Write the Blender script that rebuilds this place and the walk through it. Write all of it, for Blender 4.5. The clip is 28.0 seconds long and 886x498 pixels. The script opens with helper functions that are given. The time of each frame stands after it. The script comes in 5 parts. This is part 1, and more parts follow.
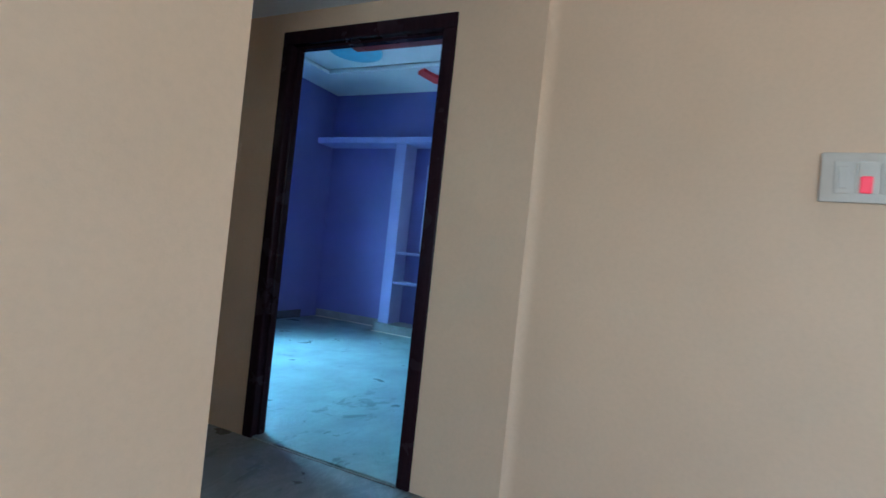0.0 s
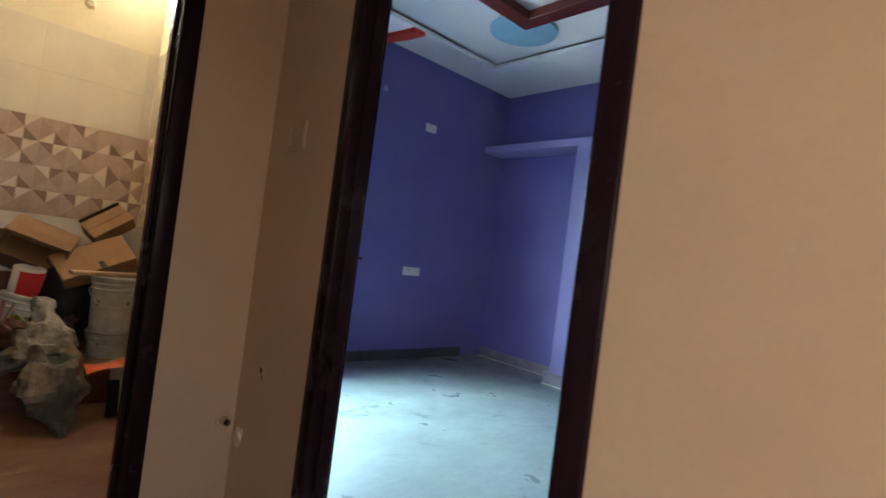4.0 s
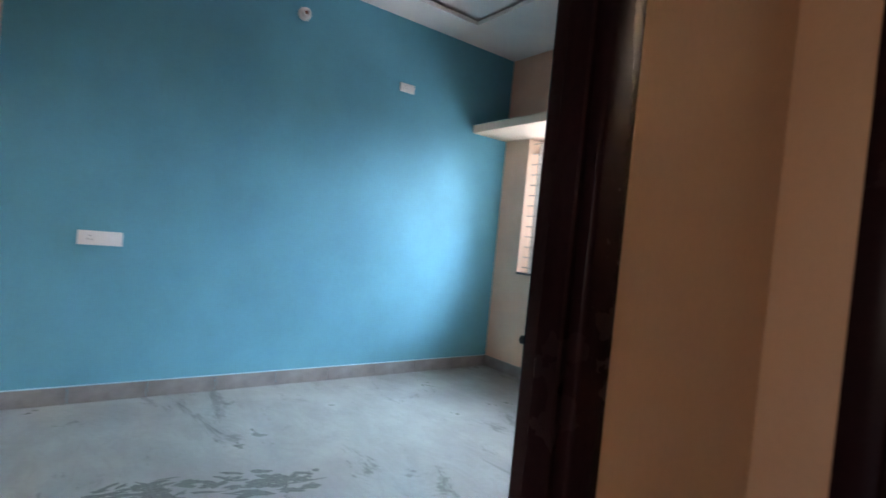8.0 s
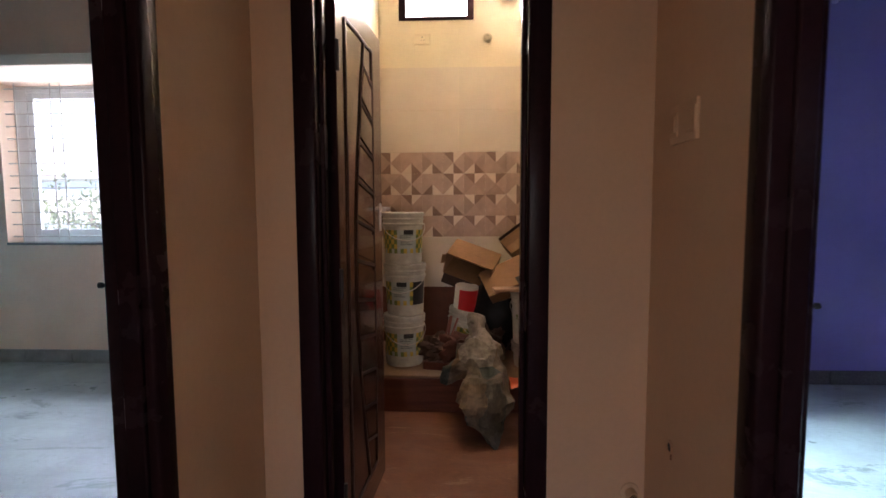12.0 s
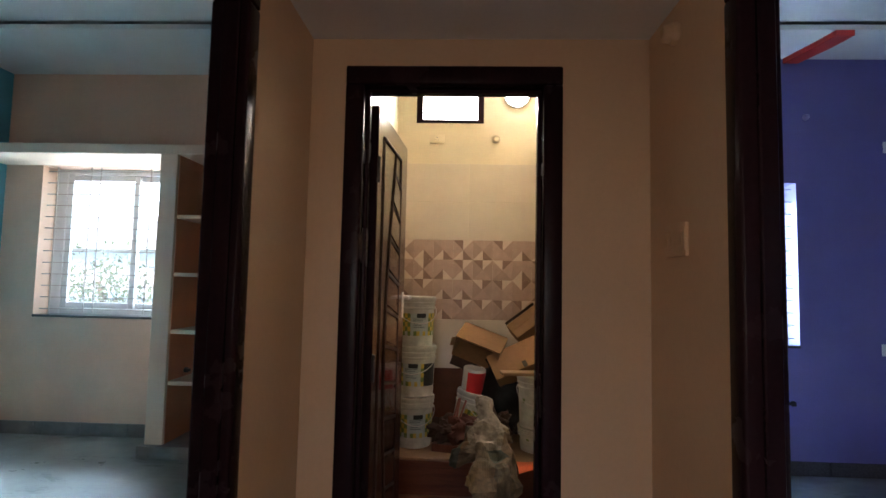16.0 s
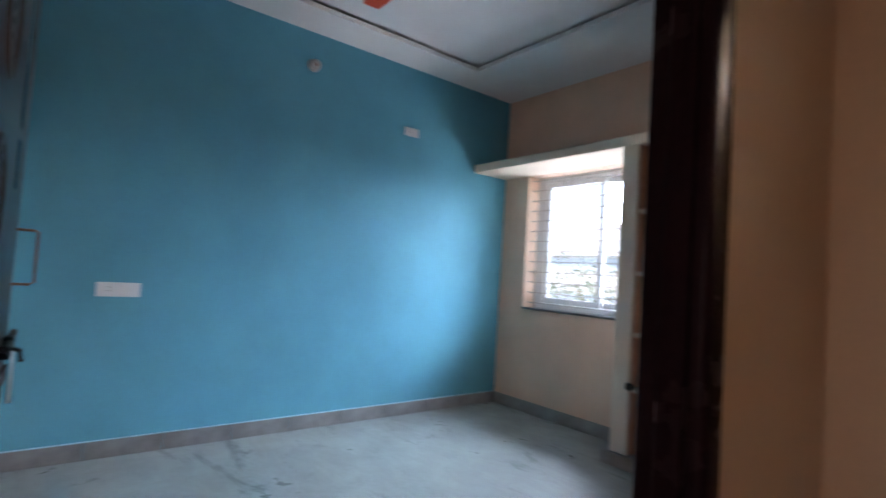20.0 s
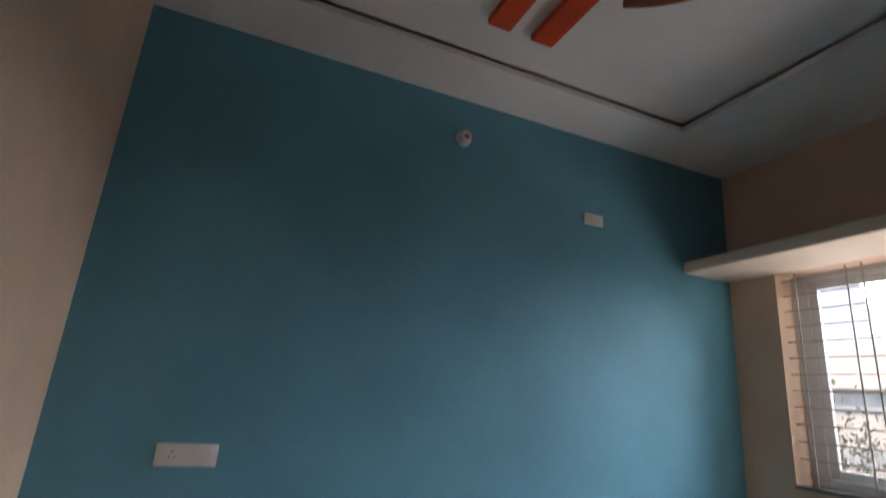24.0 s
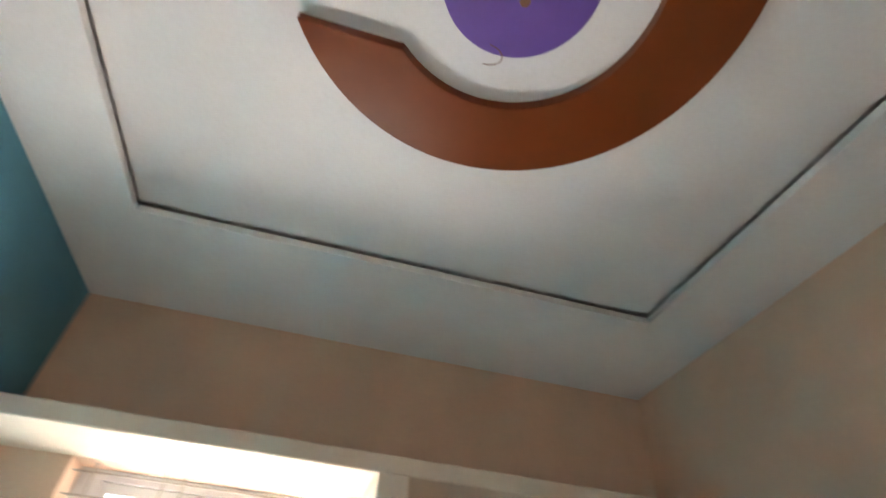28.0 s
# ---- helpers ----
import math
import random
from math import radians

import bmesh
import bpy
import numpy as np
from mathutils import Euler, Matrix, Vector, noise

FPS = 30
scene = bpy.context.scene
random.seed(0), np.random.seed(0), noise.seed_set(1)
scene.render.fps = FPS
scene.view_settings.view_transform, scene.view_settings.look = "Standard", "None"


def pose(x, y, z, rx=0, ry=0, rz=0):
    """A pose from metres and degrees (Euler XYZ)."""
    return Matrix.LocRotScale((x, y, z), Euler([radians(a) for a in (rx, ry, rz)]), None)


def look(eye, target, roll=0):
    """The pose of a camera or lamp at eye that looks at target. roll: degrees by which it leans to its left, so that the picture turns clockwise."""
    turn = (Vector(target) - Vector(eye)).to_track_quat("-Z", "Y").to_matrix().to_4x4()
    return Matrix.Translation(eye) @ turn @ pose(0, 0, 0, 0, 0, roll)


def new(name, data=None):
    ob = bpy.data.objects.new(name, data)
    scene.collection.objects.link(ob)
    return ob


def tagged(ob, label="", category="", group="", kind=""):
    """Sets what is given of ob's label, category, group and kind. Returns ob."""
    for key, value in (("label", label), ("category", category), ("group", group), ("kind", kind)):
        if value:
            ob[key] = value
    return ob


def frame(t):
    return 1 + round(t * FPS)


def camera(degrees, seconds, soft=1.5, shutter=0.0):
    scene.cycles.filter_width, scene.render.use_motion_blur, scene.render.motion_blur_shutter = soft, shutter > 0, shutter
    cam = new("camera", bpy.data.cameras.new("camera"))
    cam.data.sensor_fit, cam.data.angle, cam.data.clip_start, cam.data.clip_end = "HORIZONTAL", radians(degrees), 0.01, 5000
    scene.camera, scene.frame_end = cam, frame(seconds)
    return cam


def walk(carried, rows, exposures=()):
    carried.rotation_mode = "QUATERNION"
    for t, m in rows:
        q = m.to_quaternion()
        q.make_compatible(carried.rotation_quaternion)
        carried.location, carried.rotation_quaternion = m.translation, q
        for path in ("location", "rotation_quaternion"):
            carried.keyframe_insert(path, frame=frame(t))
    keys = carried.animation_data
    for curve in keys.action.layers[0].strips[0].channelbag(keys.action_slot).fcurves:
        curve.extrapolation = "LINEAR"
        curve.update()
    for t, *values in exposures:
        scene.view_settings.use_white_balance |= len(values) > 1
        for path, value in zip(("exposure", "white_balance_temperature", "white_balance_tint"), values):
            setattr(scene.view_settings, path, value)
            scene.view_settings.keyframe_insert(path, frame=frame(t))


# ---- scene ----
cam = camera(82.3, 28.0, soft=1.5, shutter=0.5)


def view(x, y, z, yaw, pitch, roll):
    """A camera pose from its place, its heading left of north, its tilt and its lean."""
    a, b = radians(yaw), radians(pitch)
    ahead = Vector((-math.sin(a) * math.cos(b), math.cos(a) * math.cos(b), math.sin(b)))
    eye = Vector((x, y, z))
    return look(eye, eye + 2 * ahead, roll)


PATH = [
    (0, -0.892, -2.497, 1.046, -64.48, 0.43, 5.97),
    (0.2, -0.829, -2.481, 1.042, -62.52, 0.81, 6.19),
    (0.5, -0.768, -2.476, 1.037, -59.86, 0.41, 5.41),
    (1, -0.644, -2.376, 1.038, -59.90, -0.01, 4.18),
    (1.5, -0.501, -2.254, 1.075, -62.11, -0.41, 4.49),
    (2, -0.391, -2.196, 1.062, -60.66, 0.25, 5.60),
    (2.5, -0.202, -2.176, 1.062, -54.95, 1.12, 5.80),
    (4.5, 0.373, -1.818, 1.109, -34.34, 1.66, 7.41),
    (4.8, 0.445, -1.718, 1.100, -25.50, 2.20, 7.30),
    (5, 0.481, -1.680, 1.139, -17.40, 1.38, 7.23),
    (5.2, 0.512, -1.652, 1.172, -11.10, 0.75, 6.75),
    (5.5, 0.546, -1.615, 1.191, -1.79, 0.09, 5.84),
    (6, 0.539, -1.522, 1.221, 6.91, -0.96, 5.08),
    (6.5, 0.459, -1.375, 1.227, 12.32, -0.80, 5.60),
    (7, 0.355, -1.267, 1.231, 21.79, -0.62, 6.33),
    (7.5, 0.293, -1.180, 1.217, 37.74, -0.65, 7.04),
    (8, 0.275, -1.069, 1.231, 53.45, -1.11, 5.58),
    (8.5, 0.266, -1.017, 1.225, 57.19, -0.54, 4.77),
    (9, 0.287, -1.021, 1.233, 50.14, 0.14, 3.56),
    (9.5, 0.295, -1.039, 1.251, 37.76, -0.24, 2.58),
    (10, 0.308, -1.099, 1.253, 21.87, -1.15, 2.52),
    (10.5, 0.380, -1.190, 1.268, 11.37, -2.32, 2.62),
    (11, 0.393, -1.254, 1.277, 4.69, -4.22, 2.01),
    (11.5, 0.461, -1.412, 1.267, 3.29, -5.56, 0.92),
    (12, 0.522, -1.548, 1.253, 2.53, -4.62, -0.26),
    (12.5, 0.563, -1.592, 1.248, 2.20, -2.17, -1.31),
    (13, 0.545, -1.645, 1.276, 2.65, 0.34, -2.36),
    (13.5, 0.492, -1.716, 1.295, 3.40, 0.95, -2.09),
    (15.5, 0.402, -1.802, 1.341, 2.53, 3.68, 1.24),
    (16, 0.433, -1.772, 1.322, 2.28, 3.86, 1.21),
    (16.5, 0.471, -1.726, 1.304, 1.96, 2.86, 1.36),
    (17, 0.497, -1.692, 1.293, 2.03, 1.71, 1.06),
    (17.5, 0.519, -1.670, 1.277, 2.27, 1.65, 0.64),
    (18, 0.527, -1.640, 1.296, 3.43, 2.93, 0.71),
    (18.5, 0.473, -1.573, 1.287, 8.37, 3.90, 1.83),
    (19, 0.379, -1.465, 1.294, 19.23, 3.14, 3.15),
    (19.5, 0.291, -1.384, 1.291, 34.76, 2.30, 3.04),
    (20, 0.211, -1.277, 1.257, 52.03, 2.79, 3.68),
    (20.5, 0.145, -1.125, 1.242, 66.53, 3.04, 4.60),
    (22.5, -0.463, -0.955, 1.243, 80.84, 1.36, 2.43),
    (23, -0.652, -0.853, 1.285, 74.65, 4.00, 2.83),
    (23.5, -0.831, -0.768, 1.291, 70.27, 9.10, 3.88),
    (24, -1.028, -0.834, 1.357, 68.01, 15.77, 4.40),
    (24.5, -1.179, -0.858, 1.404, 65.22, 23.97, 5.59),
    (25, -1.390, -0.784, 1.472, 59.48, 29.79, 5.51),
    (25.5, -1.618, -0.716, 1.520, 52.58, 32.52, 5.23),
    (26, -1.785, -0.691, 1.517, 42.96, 34.98, 6.56),
    (26.5, -1.954, -0.666, 1.542, 30.82, 37.90, 9.00),
    (27, -2.079, -0.573, 1.570, 16.40, 41.25, 8.92),
    (27.5, -2.121, -0.411, 1.635, 4.31, 41.96, 8.43),
    (28, -2.178, -0.267, 1.598, -12.10, 40.72, 5.12),
]
EXPOSURES = [
    (0, 2.18, 4320, -6), (1.0, 2.15, 4380, -6), (2.5, 2.3, 4700, 0), (4.8, 2.2, 6900, 20), (6, 1.97, 6350, 24),
    (7, 1.95, 6250, 24), (8.0, 2.25, 6850, 28), (9, 2.3, 7200, 32), (10, 2.25, 6800, 40), (11, 2.2, 6600, 36),
    (13, 2.1, 6550, 25), (16, 2.1, 6350, 18), (18, 2.05, 6250, 21), (19, 1.85, 6100, 24), (20, 1.9, 6500, 28),
    (22.5, 2.1, 7700, 28), (23, 1.95, 7700, 30), (24, 0.85, 8100, 34), (25, 1.5, 8700, 40), (26, 1.9, 9400, 38),
    (27, 2.75, 8900, 36), (28, 2.9, 8400, 28)]
walk(cam, [(t, view(*p)) for t, *p in PATH], EXPOSURES)

# ---- plan, in metres: x east, y north, z up ----
LW, LE = -0.125, 1.080          # lobby, west and east faces
BE, PW = -0.245, 1.195          # blue room's east face, purple room's west face
XB, YB, SB = -3.520, 2.404, -1.442   # blue room: west, north, south faces
BN, BR = 2.330, 1.140           # bathroom: north and east faces
PE, PN, PS = 4.760, 2.060, -1.960    # purple room: east, north, south faces
CEIL, PANEL = 3.069, 3.126
HX0, HX1, HY0, HY1 = -4.6, 1.110, -6.2, -1.76   # hall south of the lobby
ROOF = 3.30

# ---- world and lights ----
world = bpy.data.worlds.new("sky")
scene.world = world
world.use_nodes = True
wn = world.node_tree
sky = wn.nodes.new("ShaderNodeTexSky")
sky.sky_type = "NISHITA"
sky.sun_disc = False
sky.sun_elevation = radians(52)
sky.sun_rotation = radians(165)
wn.links.new(sky.outputs[0], wn.nodes["Background"].inputs[0])
wn.nodes["Background"].inputs[1].default_value = 0.14

sun = new("sun", bpy.data.lights.new("sun", "SUN"))
sun.data.energy, sun.data.angle, sun.data.color = 2.2, radians(0.5), (1.0, 0.95, 0.88)
sun.matrix_world = look((0, 0, 0), (-0.16, 0.6, -0.8))


def window_light(name, place, target, w, h, watts, color):
    lamp = new(name, bpy.data.lights.new(name, "AREA"))
    lamp.data.shape, lamp.data.size, lamp.data.size_y = "RECTANGLE", w, h
    lamp.data.energy, lamp.data.color = watts, color
    lamp.matrix_world = look(place, target)
    return lamp


window_light("blue_room_sky", (-2.45, 4.30, 2.75), (-2.52, 1.1, 1.30), 2.6, 1.5, 172, (0.66, 0.86, 1.0))
# added fill lamp, hidden under the sill line, standing in for daylight thrown up from the sunlit yard below the blue
# room's window
window_light("blue_room_yard_fill", (-2.6, 6.20, -1.70), (-2.45, 1.6, 1.70), 7.0, 3.2, 125, (0.86, 0.94, 1.0))
window_light("purple_room_sky", (2.33, 3.35, 2.45), (2.33, 0.8, 1.15), 2.0, 1.2, 200, (0.55, 0.87, 1.0))
window_light("ventilator_sky", (0.31, 2.80, 3.05), (0.31, 2.0, 2.6), 0.7, 0.6, 20, (1.0, 0.97, 0.92))
# lamps in two added hall windows, out of view, to light hall and lobby
window_light("hall_sky", (-4.70, -5.0, 1.45), (-2.0, -4.2, 1.2), 2.0, 1.6, 27, (1.0, 0.885, 0.75))
window_light("hall_sky", (0.15, -6.30, 1.45), (0.2, -3.0, 1.2), 1.3, 1.6, 0.5, (1.0, 0.885, 0.75))


# ---- materials ----
def material(name, color, rough=0.6, metal=0.0, spec=0.5, coat=0.0):
    m = bpy.data.materials.new(name)
    m.use_nodes = True
    b = m.node_tree.nodes["Principled BSDF"]
    b.inputs["Base Color"].default_value = (*color, 1)
    b.inputs["Roughness"].default_value = rough
    b.inputs["Metallic"].default_value = metal
    b.inputs["Specular IOR Level"].default_value = spec
    b.inputs["Coat Weight"].default_value = coat
    return m


def node(m, kind, **values):
    n = m.node_tree.nodes.new(kind)
    for k, v in values.items():
        n.inputs[k].default_value = v
    return n


def wire(m, a, b):
    m.node_tree.links.new(a, b)


def bsdf(m):
    return m.node_tree.nodes["Principled BSDF"]


def coords(m):
    return node(m, "ShaderNodeTexCoord").outputs["Object"]


def ramp(m, source, stops):
    r = m.node_tree.nodes.new("ShaderNodeValToRGB")
    e = r.color_ramp.elements
    while len(e) < len(stops):
        e.new(0.5)
    for el, (p, c) in zip(e, stops):
        el.position, el.color = p, (*c, 1)
    wire(m, source, r.inputs[0])
    return r.outputs[0]


def noise_tex(m, scale, detail=4.0, rough=0.55, vec=None, distort=0.0):
    n = node(m, "ShaderNodeTexNoise", Scale=scale, Detail=detail, Roughness=rough, Distortion=distort)
    wire(m, vec if vec is not None else coords(m), n.inputs["Vector"])
    return n.outputs["Fac"]


def bump(m, source, strength, distance=0.01):
    b = node(m, "ShaderNodeBump", Strength=strength, Distance=distance)
    wire(m, source, b.inputs["Height"])
    wire(m, b.outputs[0], bsdf(m).inputs["Normal"])


def mixed(m, fac, a, b, mode="MIX"):
    x = m.node_tree.nodes.new("ShaderNodeMix")
    x.data_type, x.blend_type = "RGBA", mode
    for socket, v in ((x.inputs[0], fac), (x.inputs[6], a), (x.inputs[7], b)):
        if isinstance(v, tuple):
            socket.default_value = (*v, 1)
        elif isinstance(v, (int, float)):
            socket.default_value = v
        else:
            wire(m, v, socket)
    return x.outputs[2]


def paint(name, color, rough=0.55, patch=0.10, orange=0.25):
    """Rolled wall paint: faint cloudy patches, roller texture and small scuffs."""
    m = material(name, color, rough, spec=0.35)
    dark = tuple(c * (1 - patch) for c in color)
    light = tuple(min(1, c * (1 + patch * 0.6)) for c in color)
    cloud = ramp(m, noise_tex(m, 1.7, 5), [(0.32, dark), (0.68, light)])
    fine = ramp(m, noise_tex(m, 55, 3, 0.7), [(0.25, (0.955, 0.955, 0.955)), (0.6, (1, 1, 1))])
    scuff = ramp(m, noise_tex(m, 9, 8, 0.8), [(0.70, (1, 1, 1)), (0.80, (0.86, 0.85, 0.83))])
    col = mixed(m, 1.0, mixed(m, 1.0, cloud, fine, "MULTIPLY"), scuff, "MULTIPLY")
    wire(m, col, bsdf(m).inputs["Base Color"])
    bump(m, noise_tex(m, 110, 5, 0.75), orange * 0.9, 0.003)
    return m


def marble(name, base, vein, stain, rough=0.35, scale=1.0):
    """Polished slab stone under building dust, with grey veins and damp stains."""
    m = material(name, base, rough, spec=0.5)
    vec = node(m, "ShaderNodeMapping")
    vec.inputs["Rotation"].default_value = (0, 0, 0.5)
    vec.inputs["Scale"].default_value = (1.0 * scale, 2.4 * scale, 1.0)
    wire(m, coords(m), vec.inputs["Vector"])
    v = vec.outputs[0]
    cloud = ramp(m, noise_tex(m, 1.4, 7, 0.6, v, 0.6), [(0.35, tuple(c * 0.82 for c in base)), (0.65, base)])
    lines = ramp(m, noise_tex(m, 2.2, 9, 0.72, v, 1.2), [(0.46, (0, 0, 0)), (0.50, (1, 1, 1)), (0.54, (0, 0, 0))])
    veined = mixed(m, mixed(m, 1.0, lines, (0.55, 0.55, 0.55), "MULTIPLY"), cloud, vein)
    patch = ramp(m, noise_tex(m, 1.15, 9, 0.80, v, 0.9), [(0.575, (0, 0, 0)), (0.625, (0.95, 0.95, 0.95))])
    out = mixed(m, patch, veined, stain)
    dust = ramp(m, noise_tex(m, 24, 6, 0.8), [(0.35, (0.88, 0.88, 0.88)), (0.7, (1.05, 1.05, 1.05))])
    wire(m, mixed(m, 1.0, out, dust, "MULTIPLY"), bsdf(m).inputs["Base Color"])
    r = ramp(m, noise_tex(m, 3.0, 6), [(0.3, (rough * 0.7,) * 3), (0.7, (min(1, rough * 1.6),) * 3)])
    wire(m, r, bsdf(m).inputs["Roughness"])
    bump(m, noise_tex(m, 40, 5), 0.05, 0.003)
    return m


def wood(name, dark, light, rough=0.25, coat=0.3, axis=2, spec=0.5, vary=0.25):
    """Varnished timber with grain along one axis."""
    m = material(name, dark, rough, spec=spec, coat=coat)
    vec = node(m, "ShaderNodeMapping")
    s = [14.0, 14.0, 14.0]
    s[axis] = 0.9
    vec.inputs["Scale"].default_value = s
    wire(m, coords(m), vec.inputs["Vector"])
    col = ramp(m, noise_tex(m, 2.0, 8, 0.65, vec.outputs[0], 0.5), [(0.3, dark), (0.7, light)])
    fleck = ramp(m, noise_tex(m, 60, 6, 0.8), [(0.3, (0.8, 0.8, 0.8)), (0.7, (1.1, 1.1, 1.1))])
    wire(m, mixed(m, 1.0, col, fleck, "MULTIPLY"), bsdf(m).inputs["Base Color"])
    r = ramp(m, noise_tex(m, 6, 5), [(0.3, (rough * (1 - vary),) * 3), (0.7, (rough * (1 + vary),) * 3)])
    wire(m, r, bsdf(m).inputs["Roughness"])
    bump(m, noise_tex(m, 3.0, 4, 0.5, vec.outputs[0]), 0.02, 0.002)
    return m


def mottled(name, color, rough=0.5, amount=0.18, scale=12, metal=0.0, relief=0.05, coat=0.0):
    m = material(name, color, rough, metal, coat=coat)
    col = ramp(m, noise_tex(m, scale, 7, 0.65), [(0.3, tuple(c * (1 - amount) for c in color)), (0.7, tuple(min(1, c * (1 + amount)) for c in color))])
    wire(m, col, bsdf(m).inputs["Base Color"])
    bump(m, noise_tex(m, scale * 5, 4), relief, 0.003)
    return m


def glow(name, color, strength):
    m = material(name, color, 0.4)
    bsdf(m).inputs["Emission Color"].default_value = (*color, 1)
    bsdf(m).inputs["Emission Strength"].default_value = strength
    return m


def clear_glass(name):
    m = material(name, (0.95, 1.0, 0.98), 0.03, spec=0.5)
    bsdf(m).inputs["Transmission Weight"].default_value = 1.0
    bsdf(m).inputs["IOR"].default_value = 1.1
    return m


CREAM = paint("cream_wall_paint", (0.69, 0.487, 0.312), 0.55, 0.05)
PEACH = paint("peach_wall_paint", (0.77, 0.525, 0.39))
BLUE = paint("blue_wall_paint", (0.115, 0.395, 0.51), 0.6)
bsdf(BLUE).inputs["Specular IOR Level"].default_value = 0.22
PURPLE = paint("violet_wall_paint", (0.18, 0.16, 0.40), 0.5)
LILAC = paint("lilac_ledge_paint", (0.36, 0.34, 0.62))
WHITE = paint("white_ceiling_paint", (0.82, 0.81, 0.80), 0.7, 0.05)
OFFWHITE = paint("offwhite_loft_paint", (0.80, 0.66, 0.53), 0.6)
TERRACOTTA = paint("terracotta_niche_paint", (0.74, 0.36, 0.22))
BATHPAINT = paint("pale_yellow_bath_paint", (0.76, 0.67, 0.485), 0.55)
MARBLE = marble("grey_white_marble", (0.25, 0.275, 0.262), (0.185, 0.205, 0.195), (0.09, 0.112, 0.10))
DARKSTONE = marble("dark_grey_stone", (0.16, 0.15, 0.14), (0.24, 0.22, 0.20), (0.09, 0.085, 0.08), 0.3, 1.3)
SKIRT = mottled("skirting_stone", (0.24, 0.235, 0.225), 0.45, 0.30, 5, relief=0.05)
SILLSTONE = mottled("black_sill_stone", (0.10, 0.10, 0.10), 0.12, 0.3, 60, relief=0.01)
JAMB = wood("dark_varnished_frame", (0.017, 0.008, 0.011), (0.025, 0.011, 0.014), 0.26, 0.0, spec=0.10, vary=0.1)
LEAF = wood("dark_brown_door_leaf", (0.070, 0.032, 0.027), (0.092, 0.043, 0.035), 0.22, 0.35, spec=0.5, vary=0.06)
DARKLEAF = wood("black_brown_door_leaf", (0.014, 0.009, 0.009), (0.022, 0.014, 0.014), 0.32, 0.0, spec=0.33, vary=0.08)
CAPBLUE = mottled("pale_blue_paint_edge", (0.34, 0.60, 0.70), 0.5, 0.2, 18)
GROOVE = wood("dark_groove", (0.038, 0.016, 0.013), (0.050, 0.022, 0.017), 0.4, 0.0, spec=0.3)
REDBROWN = mottled("red_brown_ceiling_paint", (0.21, 0.048, 0.013), 0.32, 0.10, 5, coat=0.03)
bsdf(REDBROWN).inputs["Specular IOR Level"].default_value = 0.3
DARKRED = mottled("maroon_beam_paint", (0.16, 0.025, 0.018), 0.35, 0.10, 5)
ORANGE = mottled("orange_red_paint", (0.72, 0.070, 0.012), 0.5, 0.06, 8)
HOOKRED = mottled("red_hook_paint", (0.62, 0.035, 0.022), 0.45, 0.06, 8)
VIOLET = mottled("violet_disc_paint", (0.16, 0.075, 0.36), 0.5, 0.08, 6)
SKYBLUE = mottled("sky_blue_paint", (0.25, 0.46, 0.58), 0.5, 0.08, 6)
PLASTIC = mottled("white_switch_plastic", (0.78, 0.77, 0.74), 0.3, 0.03, 20, relief=0.0)
GREYPLASTIC = mottled("grey_switch_plastic", (0.56, 0.49, 0.405), 0.45, 0.05, 20)
DARKHOLE = mottled("dark_socket_hole", (0.03, 0.025, 0.02), 0.6)
REDLIGHT = glow("red_indicator", (0.75, 0.01, 0.04), 0.10)
STEEL = mottled("brushed_steel", (0.66, 0.65, 0.63), 0.4, 0.1, 40, 0.6)
BLACKMETAL = mottled("black_iron", (0.03, 0.03, 0.03), 0.45, 0.2, 40, 0.6)
GRILL = mottled("grey_grill_paint", (0.40, 0.38, 0.35), 0.45, 0.1, 30, 0.2)
UPVC = mottled("grey_window_profile", (0.58, 0.58, 0.58), 0.35, 0.05, 14)
GLASS = clear_glass("window_glass")
# panes with builder's dust on them and the bright view's glare, both put in as a film which scatters a little of the
# daylight
DUSTGLARE = clear_glass("dusty_glare_window_glass")
out = DUSTGLARE.node_tree.nodes["Material Output"]
clean = out.inputs["Surface"].links[0].from_socket
dust_and_glare = node(DUSTGLARE, "ShaderNodeBsdfTranslucent", Color=(0.62, 0.70, 0.66, 1))
blend = node(DUSTGLARE, "ShaderNodeMixShader")
wire(DUSTGLARE, ramp(DUSTGLARE, noise_tex(DUSTGLARE, 3.0, 6, 0.6), [(0.3, (0.010, 0.010, 0.010)), (0.7, (0.026, 0.026, 0.026))]), blend.inputs["Fac"])
wire(DUSTGLARE, clean, blend.inputs[1])
wire(DUSTGLARE, dust_and_glare.outputs[0], blend.inputs[2])
wire(DUSTGLARE, blend.outputs[0], out.inputs["Surface"])
TILE_PLAIN = mottled("cream_glazed_tile", (0.70, 0.62, 0.50), 0.2, 0.05, 3, relief=0.02, coat=0.3)
TILE_A = mottled("beige_tile_facet", (0.50, 0.355, 0.272), 0.42, 0.12, 14, coat=0.08)
TILE_B = mottled("brown_tile_facet", (0.27, 0.168, 0.122), 0.36, 0.14, 14, coat=0.08)
TILE_C = mottled("ivory_tile_facet", (0.70, 0.585, 0.47), 0.36, 0.08, 14, coat=0.08)
TILE_D = mottled("tan_tile_facet", (0.435, 0.305, 0.23), 0.42, 0.12, 14, coat=0.08)
TILE_BROWN = mottled("brown_glazed_tile", (0.165, 0.066, 0.040), 0.45, 0.2, 5, relief=0.02)
bsdf(TILE_BROWN).inputs["Specular IOR Level"].default_value = 0.15
